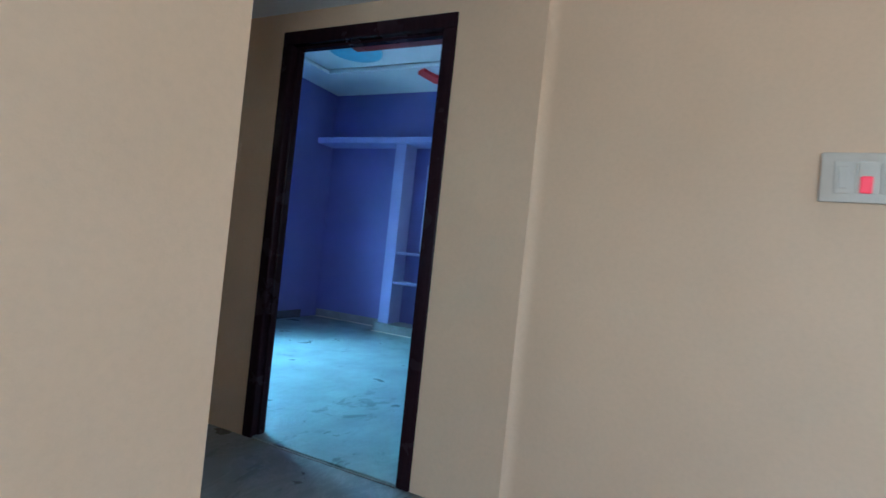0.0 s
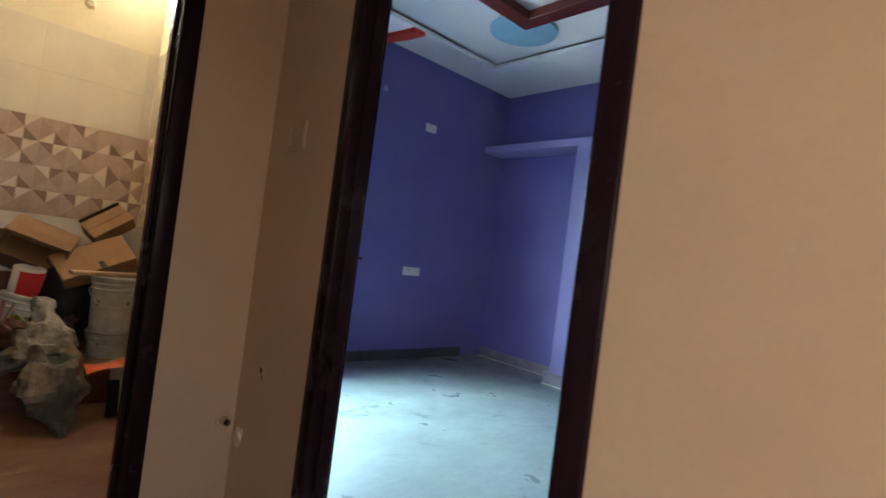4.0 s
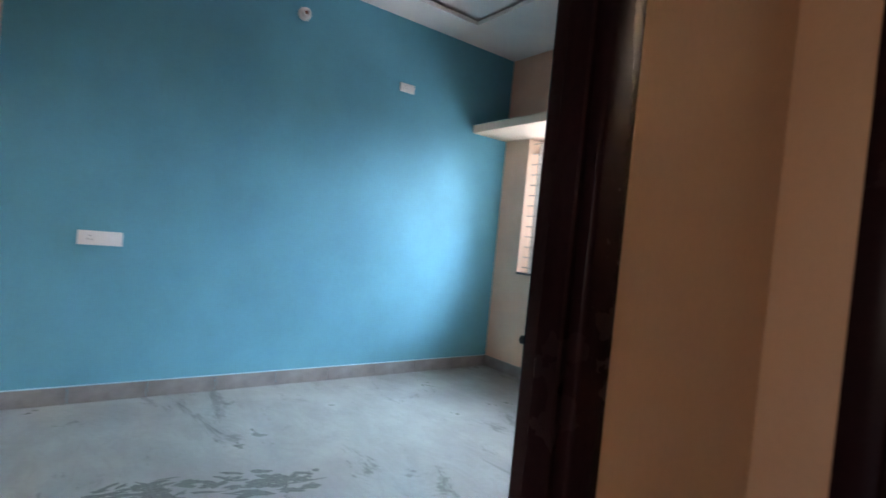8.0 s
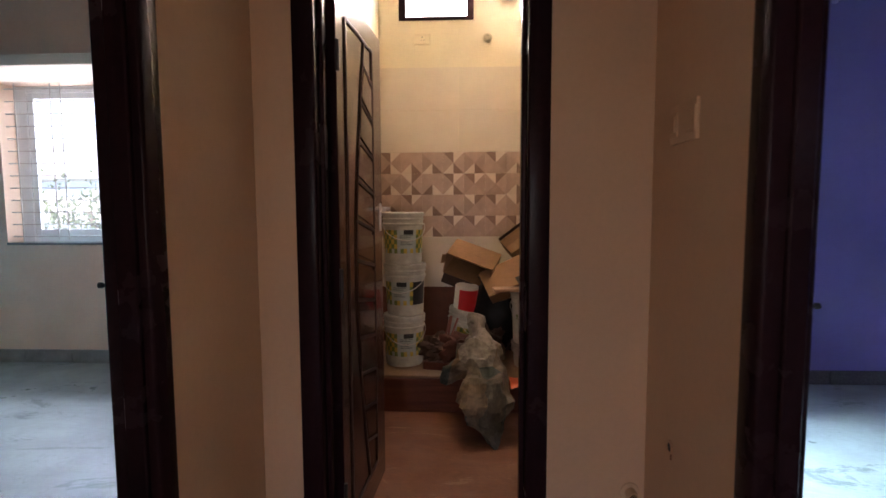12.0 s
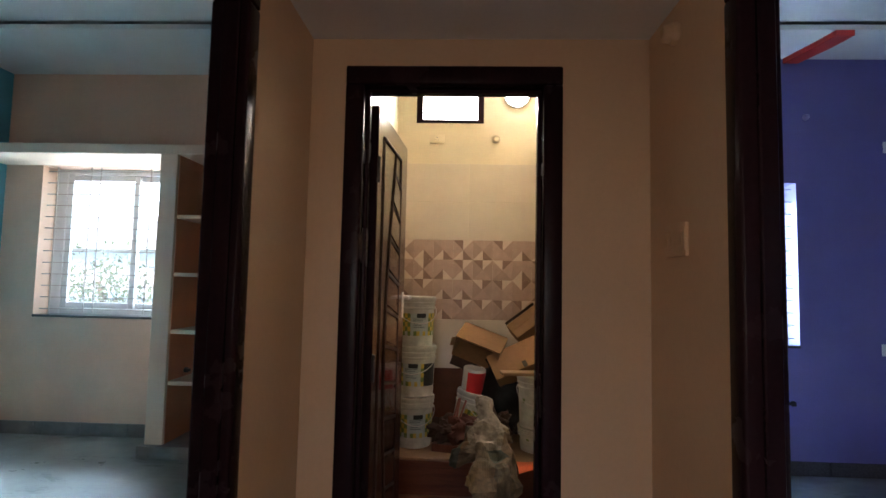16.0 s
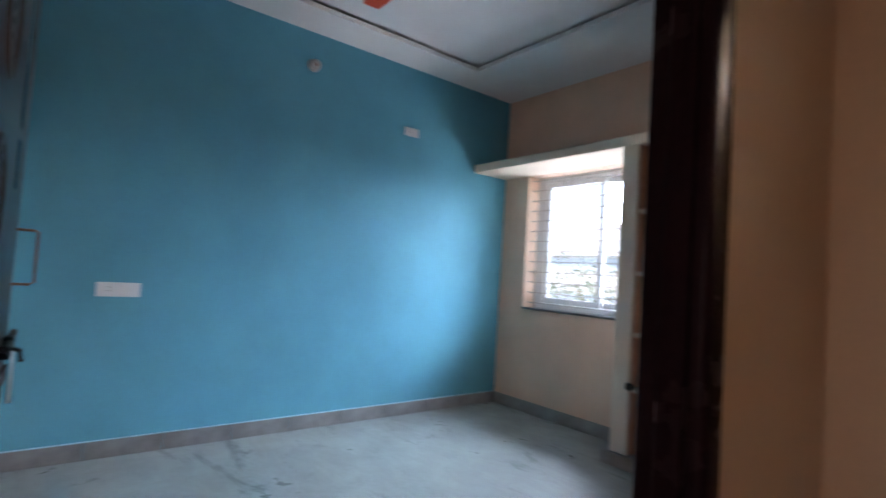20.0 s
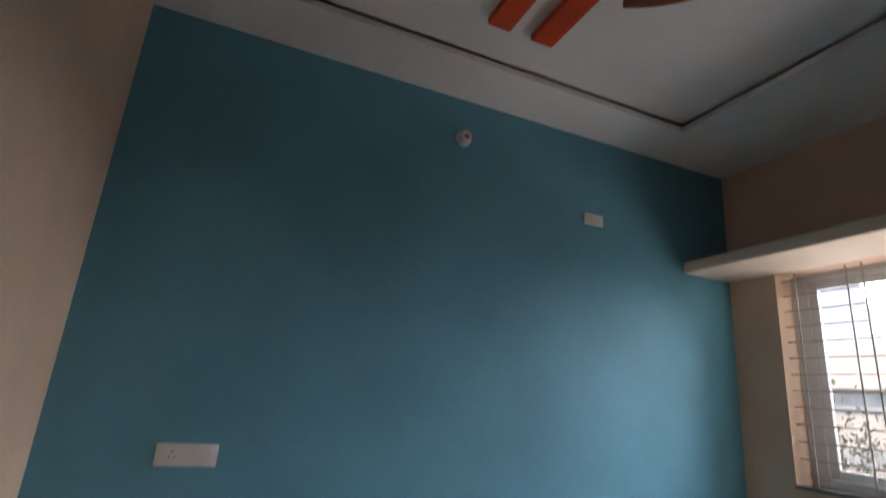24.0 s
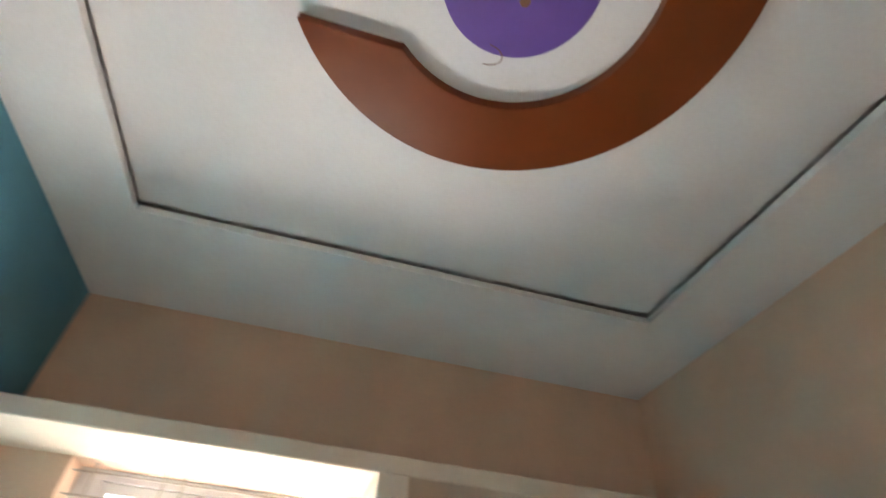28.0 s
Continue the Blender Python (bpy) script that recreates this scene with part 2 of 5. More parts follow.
BATHFLOOR = marble("brown_bath_floor", (0.28, 0.125, 0.070), (0.19, 0.080, 0.046), (0.35, 0.20, 0.125), 0.6, 2.0)
DUSTYLEDGE = marble("dusty_ledge_stone", (0.36, 0.24, 0.16), (0.28, 0.17, 0.11), (0.20, 0.11, 0.07), 0.6, 2.5)
LEDGE = wood("red_brown_ledge", (0.11, 0.034, 0.020), (0.20, 0.068, 0.038), 0.45, 0.0, 0, spec=0.25)
BUCKETWHITE = mottled("white_bucket_plastic", (0.56, 0.57, 0.52), 0.4, 0.22, 14)
LABELGREEN = mottled("green_label", (0.17, 0.24, 0.06), 0.4, 0.15, 30)
LABELYELLOW = mottled("yellow_label", (0.60, 0.47, 0.08), 0.4, 0.12, 30)
PRINTGREY = mottled("grey_print", (0.17, 0.20, 0.20), 0.45, 0.2, 40)
LABELGREY = mottled("pale_label", (0.44, 0.53, 0.52), 0.4, 0.10, 30)
LABELDARK = mottled("dark_label", (0.02, 0.025, 0.03), 0.4, 0.10, 30)
CARD = mottled("brown_cardboard", (0.33, 0.185, 0.09), 0.8, 0.10, 20)
# dark brown of the wrapping; on carton flaps it paints shade into the cardboard
WRAPSHADE = mottled("dark_wrapping_and_shaded_card", (0.055, 0.028, 0.018), 0.8, 0.12, 20)
REDWRAP = mottled("red_brown_wrapping", (0.095, 0.030, 0.018), 0.7, 0.3, 14, relief=0.2)
REDTIN = mottled("red_tin_label", (0.62, 0.03, 0.035), 0.35, 0.06, 12)
SACK = mottled("woven_plastic_sack", (0.30, 0.27, 0.22), 0.55, 0.4, 14, relief=0.4)
print_cells = node(SACK, "ShaderNodeTexVoronoi", Scale=6.0)
wire(SACK, coords(SACK), print_cells.inputs["Vector"])
tone = node(SACK, "ShaderNodeSeparateColor")
wire(SACK, print_cells.outputs["Color"], tone.inputs[0])
printed = ramp(SACK, tone.outputs[0], [(0.0, (0.035, 0.052, 0.044)), (0.18, (0.075, 0.095, 0.075)), (0.32, (0.14, 0.115, 0.08)), (0.60, (0.21, 0.165, 0.115)), (0.76, (0.16, 0.085, 0.025)), (0.90, (0.32, 0.28, 0.215))])
# shade of the small folds, painted into the colour as dark mottling
fold_shade = ramp(SACK, noise_tex(SACK, 22, 7, 0.7), [(0.35, (0.45, 0.44, 0.42)), (0.65, (1.05, 1.05, 1.05))])
wire(SACK, mixed(SACK, 1.0, printed, fold_shade, "MULTIPLY"), bsdf(SACK).inputs["Base Color"])
ORANGEPL = mottled("orange_plastic", (0.80, 0.12, 0.02), 0.4, 0.1, 12)
BLACKPL = mottled("black_plastic", (0.015, 0.015, 0.015), 0.45, 0.2, 20)
bsdf(BLACKPL).inputs["Specular IOR Level"].default_value = 0.15
SACKPALE = mottled("pale_sack_neck", (0.32, 0.285, 0.235), 0.55, 0.35, 24, relief=0.4)
BAREWOOD = wood("bare_timber", (0.42, 0.26, 0.15), (0.58, 0.40, 0.25), 0.7, 0.0, 0)
PINK = mottled("pink_pipe", (0.38, 0.15, 0.12), 0.5)
RUST = mottled("rusty_brass", (0.25, 0.10, 0.05), 0.5, 0.2, 40, 0.3)
PINKWHITE = mottled("pinkish_white_plastic", (0.66, 0.56, 0.54), 0.4, 0.1, 25)
OVALRIM = mottled("tan_motif_rim", (0.085, 0.045, 0.026), 0.45, 0.3, 40, coat=0.15)
SWEEP = mottled("brown_swept_lacquer", (0.030, 0.020, 0.016), 0.34, 0.5, 7)
STILE = wood("plain_brown_stile", (0.15, 0.068, 0.034), (0.19, 0.090, 0.045), 0.45, 0.0, spec=0.3, vary=0.1)
GOLDFLECK = mottled("gold_flecked_lacquer", (0.032, 0.026, 0.015), 0.26, 0.9, 55)
SLURRY = mottled("dried_cement_slurry", (0.10, 0.122, 0.114), 0.8, 0.45, 60)
OLDRED = mottled("dull_red_brown_metal", (0.055, 0.016, 0.014), 0.5, 0.3, 30, 0.2)
OVALIN = mottled("silver_motif", (0.085, 0.085, 0.082), 0.4, 0.3, 45, coat=0.3)
LAMPGLOW = glow("lamp_diffuser", (1.0, 0.915, 0.79), 32.0)
GROUND = mottled("dusty_ground", (0.30, 0.26, 0.20), 0.9, 0.25, 0.6)
CONCRETE = mottled("pale_rendered_wall", (0.62, 0.62, 0.61), 0.8, 0.15, 1.5)
GREYRENDER = mottled("grey_green_render", (0.30, 0.33, 0.33), 0.85, 0.2, 1.2)
BANDBLUE = mottled("pale_blue_house_band", (0.42, 0.50, 0.57), 0.7, 0.15, 2)
LEAFGREEN = mottled("tree_leaves", (0.105, 0.125, 0.062), 0.6, 0.25, 6)
BARK = mottled("tree_bark", (0.13, 0.09, 0.06), 0.8, 0.3, 18, relief=0.4)


# ---- building helpers ----
def link_mesh(name, bm, mats, parent=None, label="", smooth=False):
    me = bpy.data.meshes.new(name)
    bm.normal_update()
    bm.to_mesh(me)
    bm.free()
    for m in mats if isinstance(mats, (list, tuple)) else [mats]:
        me.materials.append(m)
    if smooth:
        me.polygons.foreach_set("use_smooth", [True] * len(me.polygons))
        me.set_sharp_from_angle(angle=radians(40))
    ob = new(name, me)
    if parent is not None:
        ob.parent = parent
    if label:
        ob["label"] = label
    return ob


def part(name, bm, mat, parent, label="", smooth=False):
    return link_mesh(name, bm, mat, parent, label, smooth)


def thing(name, place, label, category, group="", turn=0.0):
    ob = new(name)
    ob.matrix_basis = Matrix.Translation(place) @ pose(0, 0, 0, 0, 0, turn)
    ob.empty_display_size = 0.1
    return tagged(ob, label, category, group)


def structure(ob, label="", category=""):
    return tagged(ob, label, category, kind="structure")


def add_box(bm, x0, x1, y0, y1, z0, z1, bevel=0.0, segments=1, mat=0, m=None):
    made = bmesh.ops.create_cube(bm, size=1.0)
    vs = made["verts"]
    for v in vs:
        v.co = Vector(((x0 + x1) / 2 + v.co.x * (x1 - x0), (y0 + y1) / 2 + v.co.y * (y1 - y0), (z0 + z1) / 2 + v.co.z * (z1 - z0)))
    faces = {f for v in vs for f in v.link_faces}
    for f in faces:
        f.material_index = mat
    if bevel > 0:
        r = bmesh.ops.bevel(bm, geom=list({e for v in vs for e in v.link_edges}), offset=bevel, segments=segments, affect="EDGES", profile=0.5)
        vs = list({v for f in r["faces"] for v in f.verts} | {v for v in vs if v.is_valid})
    if m is not None:
        bmesh.ops.transform(bm, matrix=m, verts=vs)
    return vs


def box_mesh(x0, x1, y0, y1, z0, z1, bevel=0.0, segments=1, m=None):
    bm = bmesh.new()
    add_box(bm, x0, x1, y0, y1, z0, z1, bevel, segments, m=m)
    return bm


def lathe(profile, n=32, m=None, bm=None, mat=0):
    """A body turned about z from (radius, height) pairs."""
    bm = bm or bmesh.new()
    rings = []
    for r, z in profile:
        rings.append([bm.verts.new((r * math.cos(2 * math.pi * k / n), r * math.sin(2 * math.pi * k / n), z)) for k in range(n)])
    for a, b in zip(rings, rings[1:]):
        for k in range(n):
            f = bm.faces.new((a[k], a[(k + 1) % n], b[(k + 1) % n], b[k]))
            f.material_index = mat
    for ring, flip in ((rings[0], True), (rings[-1], False)):
        if ring[0].co.xy.length > 1e-4:
            f = bm.faces.new(ring[::-1] if flip else ring)
            f.material_index = mat
    bmesh.ops.remove_doubles(bm, verts=[v for ring in (rings[0], rings[-1]) for v in ring], dist=1e-5)
    if m is not None:
        bmesh.ops.transform(bm, matrix=m, verts=[v for ring in rings for v in ring if v.is_valid])
    return bm


def tube(points, radius, n=10, bm=None):
    """A round bar along points."""
    bm = bm or bmesh.new()
    pts = [Vector(p) for p in points]
    rings = []
    for i, p in enumerate(pts):
        d = (pts[min(i + 1, len(pts) - 1)] - pts[max(i - 1, 0)]).normalized()
        side = d.cross(Vector((0, 0, 1)) if abs(d.z) < 0.9 else Vector((1, 0, 0))).normalized()
        up = side.cross(d)
        rings.append([bm.verts.new(p + radius * (math.cos(2 * math.pi * k / n) * side + math.sin(2 * math.pi * k / n) * up)) for k in range(n)])
    for a, b in zip(rings, rings[1:]):
        for k in range(n):
            bm.faces.new((a[k], a[(k + 1) % n], b[(k + 1) % n], b[k]))
    bm.faces.new(rings[0][::-1])
    bm.faces.new(rings[-1])
    bmesh.ops.recalc_face_normals(bm, faces=bm.faces[:])
    return bm


def prism(outline, z0, z1, bevel=0.0):
    """An upright block over a plan outline."""
    bm = bmesh.new()
    low = [bm.verts.new((x, y, z0)) for x, y in outline]
    f = bm.faces.new(low)
    r = bmesh.ops.extrude_face_region(bm, geom=[f])
    for v in r["geom"]:
        if isinstance(v, bmesh.types.BMVert):
            v.co.z = z1
    bmesh.ops.recalc_face_normals(bm, faces=bm.faces[:])
    if bevel:
        rim = [e for e in bm.edges if abs(e.verts[0].co.z - min(z0, z1)) < 1e-6 and abs(e.verts[1].co.z - min(z0, z1)) < 1e-6]
        bmesh.ops.bevel(bm, geom=rim, offset=bevel, segments=2, affect="EDGES", profile=0.5)
    return bm


def wall(name, along, a0, a1, d0, d1, z0, z1, mats, holes=(), label="", category="wall"):
    """A wall along x or y between a0 and a1, from d0 to d1 thick, with openings (a, a, z, z) cut through.
    mats: the low-side face, the high-side face, the edges and reveals."""
    cuts = sorted({a0, a1} | {v for h in holes for v in h[:2]})
    levels = sorted({z0, z1} | {v for h in holes for v in h[2:]})
    na, nz = len(cuts) - 1, len(levels) - 1

    def solid(i, k):
        if not (0 <= i < na and 0 <= k < nz):
            return False
        a, z = (cuts[i] + cuts[i + 1]) / 2, (levels[k] + levels[k + 1]) / 2
        return not any(h[0] < a < h[1] and h[2] < z < h[3] for h in holes)

    bm = bmesh.new()
    made = {}

    def vert(i, d, k):
        if (i, d, k) not in made:
            a, z = cuts[i], levels[k]
            made[i, d, k] = bm.verts.new((a, d, z) if along == "x" else (d, a, z))
        return made[i, d, k]

    def quad(corners, mat):
        bm.faces.new([vert(*c) for c in corners]).material_index = mat

    for i in range(na):
        for k in range(nz):
            if not solid(i, k):
                continue
            quad([(i, d0, k), (i + 1, d0, k), (i + 1, d0, k + 1), (i, d0, k + 1)], 0)
            quad([(i, d1, k), (i, d1, k + 1), (i + 1, d1, k + 1), (i + 1, d1, k)], 1)
            for di, dk, a, b in ((-1, 0, (i, k), (i, k + 1)), (1, 0, (i + 1, k), (i + 1, k + 1)), (0, -1, (i, k), (i + 1, k)), (0, 1, (i, k + 1), (i + 1, k + 1))):
                if not solid(i + di, k + dk):
                    quad([(a[0], d0, a[1]), (b[0], d0, b[1]), (b[0], d1, b[1]), (a[0], d1, a[1])], 2)
    bmesh.ops.recalc_face_normals(bm, faces=bm.faces[:])
    return structure(link_mesh(name, bm, mats), label, category)


# ---- large structure: floors ----
def slab(name, x0, x1, y0, y1, z0, z1, mat, label, category):
    return structure(link_mesh(name, box_mesh(x0, x1, y0, y1, z0, z1), mat), label, category)


slab("floor_blue_room", XB, BE, SB, YB, -0.10, 0.0, MARBLE, "dusty grey-white marble floor with dark stains", "floor")
slab("floor_purple_room", PW, PE, PS, PN, -0.10, 0.0, MARBLE, "dusty grey-white marble floor of the violet room", "floor")
slab("floor_bathroom", LW, BR, 0.12, BN, -0.10, -0.01, BATHFLOOR, "reddish brown dusty bathroom floor", "floor")
slab("floor_lobby", BE + 0.001, LE, HY1 - 0.31, 0.0, -0.10, 0.0, DARKSTONE, "dark grey streaked stone floor of the lobby", "floor")
slab("floor_hall", HX0, HX1, HY0, HY1 - 0.31, -0.10, 0.0, DARKSTONE, "dark grey streaked stone floor of the hall", "floor")
slab("floor_hall_strip", HX0, BE + 0.001, HY1 - 0.31, HY1, -0.10, 0.0, DARKSTONE, "dark grey streaked stone floor beside the wall", "floor")

# ---- walls ----
wall("wall_lobby_north", "x", LW, LE, 0.0, 0.12, -0.1, ROOF, [CREAM, BATHPAINT, CREAM], [(0.0, 0.777, -0.1, 2.10)], "cream painted wall around the bathroom door")
wall("wall_lobby_west", "y", SB, 0.12, BE, LW, -0.1, ROOF, [PEACH, CREAM, CREAM], [(-1.395, -0.485, -0.1, 2.10)], "cream painted wall around the blue room's door")
wall("wall_lobby_east", "y", -1.915, 0.12, LE, PW, -0.1, ROOF, [CREAM, PURPLE, CREAM], [(-1.515, -0.520, -0.1, 2.10)], "cream painted wall around the violet room's door")
wall("wall_bath_west", "y", 0.12, YB + 0.23, BE, LW, -0.1, ROOF, [PEACH, BATHPAINT, CREAM], (), "pale yellow wall between bathroom and blue room")
wall("wall_bath_east", "y", 0.12, BN, BR, BR + 0.115, -0.1, ROOF, [BATHPAINT, PURPLE, CREAM], (), "pale yellow wall between bathroom and violet room")
wall("wall_bath_north", "x", LW, BR + 0.115, BN, BN + 0.23, -0.1, ROOF, [BATHPAINT, CONCRETE, BATHPAINT], [(0.03, 0.585, 2.64, 3.04)], "pale yellow bathroom wall with a high ventilator")
wall("wall_blue_west", "y", SB - 0.18, YB + 0.23, XB - 0.23, XB, -0.1, ROOF, [CONCRETE, BLUE, CONCRETE], (), "bright blue painted feature wall")
wall("wall_blue_north", "x", XB, BE, YB, YB + 0.23, -0.1, ROOF, [PEACH, CONCRETE, PEACH], [(-3.192, -1.89, 0.985, 2.262)], "peach painted wall with a barred window")
wall("wall_blue_south", "x", XB, BE + 0.005, HY1, SB, -0.1, ROOF, [CREAM, PEACH, CREAM], (), "cream painted wall between hall and blue room")
wall("wall_purple_north", "x", BR + 0.115, PE + 0.23, PN, PN + 0.23, -0.1, ROOF, [PURPLE, CONCRETE, LILAC], [(1.75, 2.90, 0.92, 2.12)], "violet painted wall with a window")
wall("wall_purple_east", "y", PS, PN, PE, PE + 0.23, -0.1, ROOF, [PURPLE, CONCRETE, LILAC], [(-0.70, 0.53, 1.02, 2.12)], "violet painted wall behind the shelves")
# never in view; peach was picked so it reflects light towards the lobby
wall("wall_purple_south", "x", LE + 0.2, PE + 0.23, PS - 0.2, PS, -0.1, ROOF, [CREAM, PEACH, PEACH], (), "unseen end wall of the violet room, peach to throw light into the lobby")
wall("wall_purple_return", "x", PW, BR + 0.115, 0.12, 0.20, -0.1, ROOF, [PURPLE, PURPLE, PURPLE], (), "violet painted wall return")
wall("wall_hall_west", "y", HY0, HY1, HX0 - 0.2, HX0, -0.1, ROOF, [CREAM, CREAM, CREAM], [(-6.0, -4.0, 0.6, 2.3)], "cream painted hall wall with an added, unseen wide window")
wall("wall_hall_north", "x", HX0, XB, HY1, HY1 + 0.18, -0.1, ROOF, [CREAM, CREAM, CREAM], (), "cream painted hall wall")
wall("wall_hall_south", "x", HX0 - 0.2, LE + 0.2, HY0 - 0.2, HY0, -0.1, ROOF, [CREAM, CREAM, CREAM], [(-0.55, 0.85, 0.6, 2.3)], "cream painted hall wall at the far end")

# the hall's east wall lies a little behind the lobby's, joined by a soft plaster curve
curve = [(LE + (HX1 - LE) * math.sin(a), -1.915 - 0.055 * (1 - math.cos(a))) for a in [k * math.pi / 16 for k in range(9)]]
outline = [(LE + 0.2, -1.915)] + curve + [(HX1, HY0), (LE + 0.2, HY0)]
bm = prism(outline, -0.1, ROOF)
structure(link_mesh("wall_hall_east", bm, CREAM, smooth=True), "cream painted hall wall with a rounded edge", "wall")


# ---- ceilings ----
def tray_ceiling(name, x0, x1, y0, y1, hx0, hx1, hy0, hy1, z, up, label):
    """A plaster ceiling: a flat border with a thin lip, a hollow cove behind the lip, and a raised middle."""
    bm = bmesh.new()
    top, lip, c = ROOF, z + 0.036, 0.32
    for a in ((x0, x1, y0, hy0), (x0, x1, hy1, y1), (x0, hx0, hy0, hy1), (hx1, x1, hy0, hy1)):
        add_box(bm, *a, z, lip)
    for a in ((x0, x1, y0, hy0 - c), (x0, x1, hy1 + c, y1), (x0, hx0 - c, hy0 - c, hy1 + c), (hx1 + c, x1, hy0 - c, hy1 + c)):
        add_box(bm, *a, lip, 3.265)
    add_box(bm, hx0, hx1, hy0, hy1, up, 3.27)
    add_box(bm, x0, x1, y0, y1, 3.265, top)
    return structure(link_mesh(name, bm, WHITE), label, "ceiling")


tray_ceiling("ceiling_blue_room", XB, BE, SB, YB, -3.155, -0.672, -1.083, 1.612, CEIL, PANEL, "white plaster tray ceiling with a raised middle")
tray_ceiling("ceiling_purple_room", PW, PE, PS, PN, 1.80, 3.98, -1.30, 1.61, CEIL, PANEL, "white plaster tray ceiling of the violet room")
structure(link_mesh("ceiling_lobby", box_mesh(BE + 0.006, LE, HY1, 0.0, 2.20, ROOF), WHITE), "low whitewashed loft slab over the lobby", "ceiling")
structure(link_mesh("ceiling_hall", box_mesh(HX0, HX1, HY0, HY1, CEIL, ROOF), WHITE), "white hall ceiling", "ceiling")
structure(link_mesh("ceiling_bathroom", box_mesh(LW, BR, 0.12, BN, 3.12, ROOF), BATHPAINT), "pale bathroom ceiling", "ceiling")

# ---- doors ----
def door_frame(parent, along, a0, a1, d0, d1, head, face=0.068):
    """Two jambs and a head of dark timber, rebated on the room side. along: the wall's run; the frame stands 8 mm proud."""
    def bar(name, u0, u1, z0, z1):
        if along == "x":
            bm = box_mesh(u0, u1, d0, d1, z0, z1, 0.008, 3)
        else:
            bm = box_mesh(d0, d1, u0, u1, z0, z1, 0.008, 3)
        return part(name, bm, JAMB, parent, "", True)
    bar("jamb", a0, a0 + face, 0.0, head - face)
    bar("jamb", a1 - face, a1, 0.0, head - face)
    bar("frame_head", a0, a1, head - face, head)
    mid = (d0 + d1) / 2
    stop = 0.014
    for u0, u1, z0, z1 in ((a0 + face - 0.001, a0 + face + stop, 0.0, head - face), (a1 - face - stop, a1 - face + 0.001, 0.0, head - face), (a0 + face, a1 - face, head - face - stop, head - face + 0.001)):
        e0, e1 = (mid - 0.012, mid + 0.03)
        bm = box_mesh(u0, u1, e0, e1, z0, z1, 0.003) if along == "x" else box_mesh(e0, e1, u0, u1, z0, z1, 0.003)
        part("rebate", bm, JAMB, parent)


def panel_leaf(parent, width, height, thick, side, columns):
    """A flush leaf hinged at its own x=0, running to +x, with a moulded ladder of slanted panels on the side y=side."""
    leaf = part("leaf", box_mesh(0, width, -thick / 2, thick / 2, 0.008, height, 0.003), LEAF, parent, "dark brown varnished leaf with carved panels")
    y = side * thick / 2
    y0, y1 = (y, y + side * 0.006) if side > 0 else (y + side * 0.006, y)
    x0, x1 = 0.15 * width, 0.74 * width
    lines = [((x0, 0.14), (x0, height - 0.10)), ((x1, 0.14), (x1, height - 0.10)), ((x0, height - 0.10), (x1, height - 0.10)), ((x0, 0.14), (x1, 0.14))]
    low, high = 0.14, height - 0.10

    def bow(z):
        return width * (0.55 - 0.25 * math.sin(math.pi * (z - low) / (high - low)))

    steps = [low + (high - low) * k / 10 for k in range(11)]
    lines += [((bow(a), a), (bow(b), b)) for a, b in zip(steps, steps[1:])]
    rungs = [0.27 + k * (height - 0.50) / (columns - 1) for k in range(columns)]
    lines += [((bow(z + 0.04), z + 0.04), (x1, z - 0.01)) for z in rungs]
    for (ax, az), (bx, bz) in lines:
        d = Vector((bx - ax, 0, bz - az))
        m = Matrix.Translation(((ax + bx) / 2, 0, (az + bz) / 2)) @ Matrix.Rotation(-math.atan2(d.z, d.x), 4, "Y")
        bm = box_mesh(-d.length / 2 - 0.004, d.length / 2 + 0.004, y0, y1, -0.007, 0.007, 0.003, m=m)
        part("moulding", bm, GROOVE, leaf)
    for a, b in zip(rungs, rungs[1:]):
        ring = [(bow(a + 0.04) + 0.020, a + 0.060), (x1 - 0.018, a + 0.010), (x1 - 0.018, b - 0.030), (bow(b + 0.04) + 0.020, b + 0.020)]
        bm = prism(ring, 0.0, 0.004)
        bmesh.ops.transform(bm, matrix=Matrix.Translation((0, y, 0)) @ Matrix.Rotation(radians(90), 4, "X") @ Matrix.Diagonal((1, 1, -side, 1)), verts=bm.verts)
        bmesh.ops.recalc_face_normals(bm, faces=bm.faces[:])
        part("raised_panel", bm, LEAF, leaf)
    # the unlit hinge edge: its shade is a near-black strip laid over the leaf
    part("shaded_edge", box_mesh(-0.003, 0.0005, -thick / 2 + 0.001, thick / 2 - 0.001, 0.01, height - 0.002, 0.001), JAMB, leaf, "leaf edge with its shade put in as black-brown colour")
    return leaf


# bathroom door, swung into the bathroom
d1 = structure(new("door_1"), "dark varnished bathroom door standing open inwards", "door")
door_frame(d1, "x", 0.0, 0.777, -0.008, 0.118, 2.10)
hinge = new("leaf_pivot")
hinge.parent = d1
hinge.matrix_basis = pose(0.085, 0.128, 0, 0, 0, 86.5)
leaf = panel_leaf(d1, 0.635, 2.0, 0.035, -1, 11)
leaf.matrix_basis = hinge.matrix_basis
bpy.data.objects.remove(hinge)
bm = lathe([(0.012, 0), (0.012, 0.008), (0.010, 0.010), (0.010, 0.042)], 16, pose(0.60, -0.0175, 1.25, 90))
add_box(bm, 0.586, 0.614, -0.0215, -0.0174, 1.15, 1.275, 0.004)
tube([(0.60, -0.055, 1.25), (0.53, -0.060, 1.25), (0.505, -0.057, 1.247)], 0.0085, bm=bm)
part("lever_handle", bm, STEEL, leaf, "steel lever handle", True)
for z in (0.25, 1.0, 1.75):
    part("hinge", lathe([(0.007, -0.05), (0.007, 0.05)], 10, Matrix.Translation((0.0, -0.021, z))), BLACKMETAL, leaf)

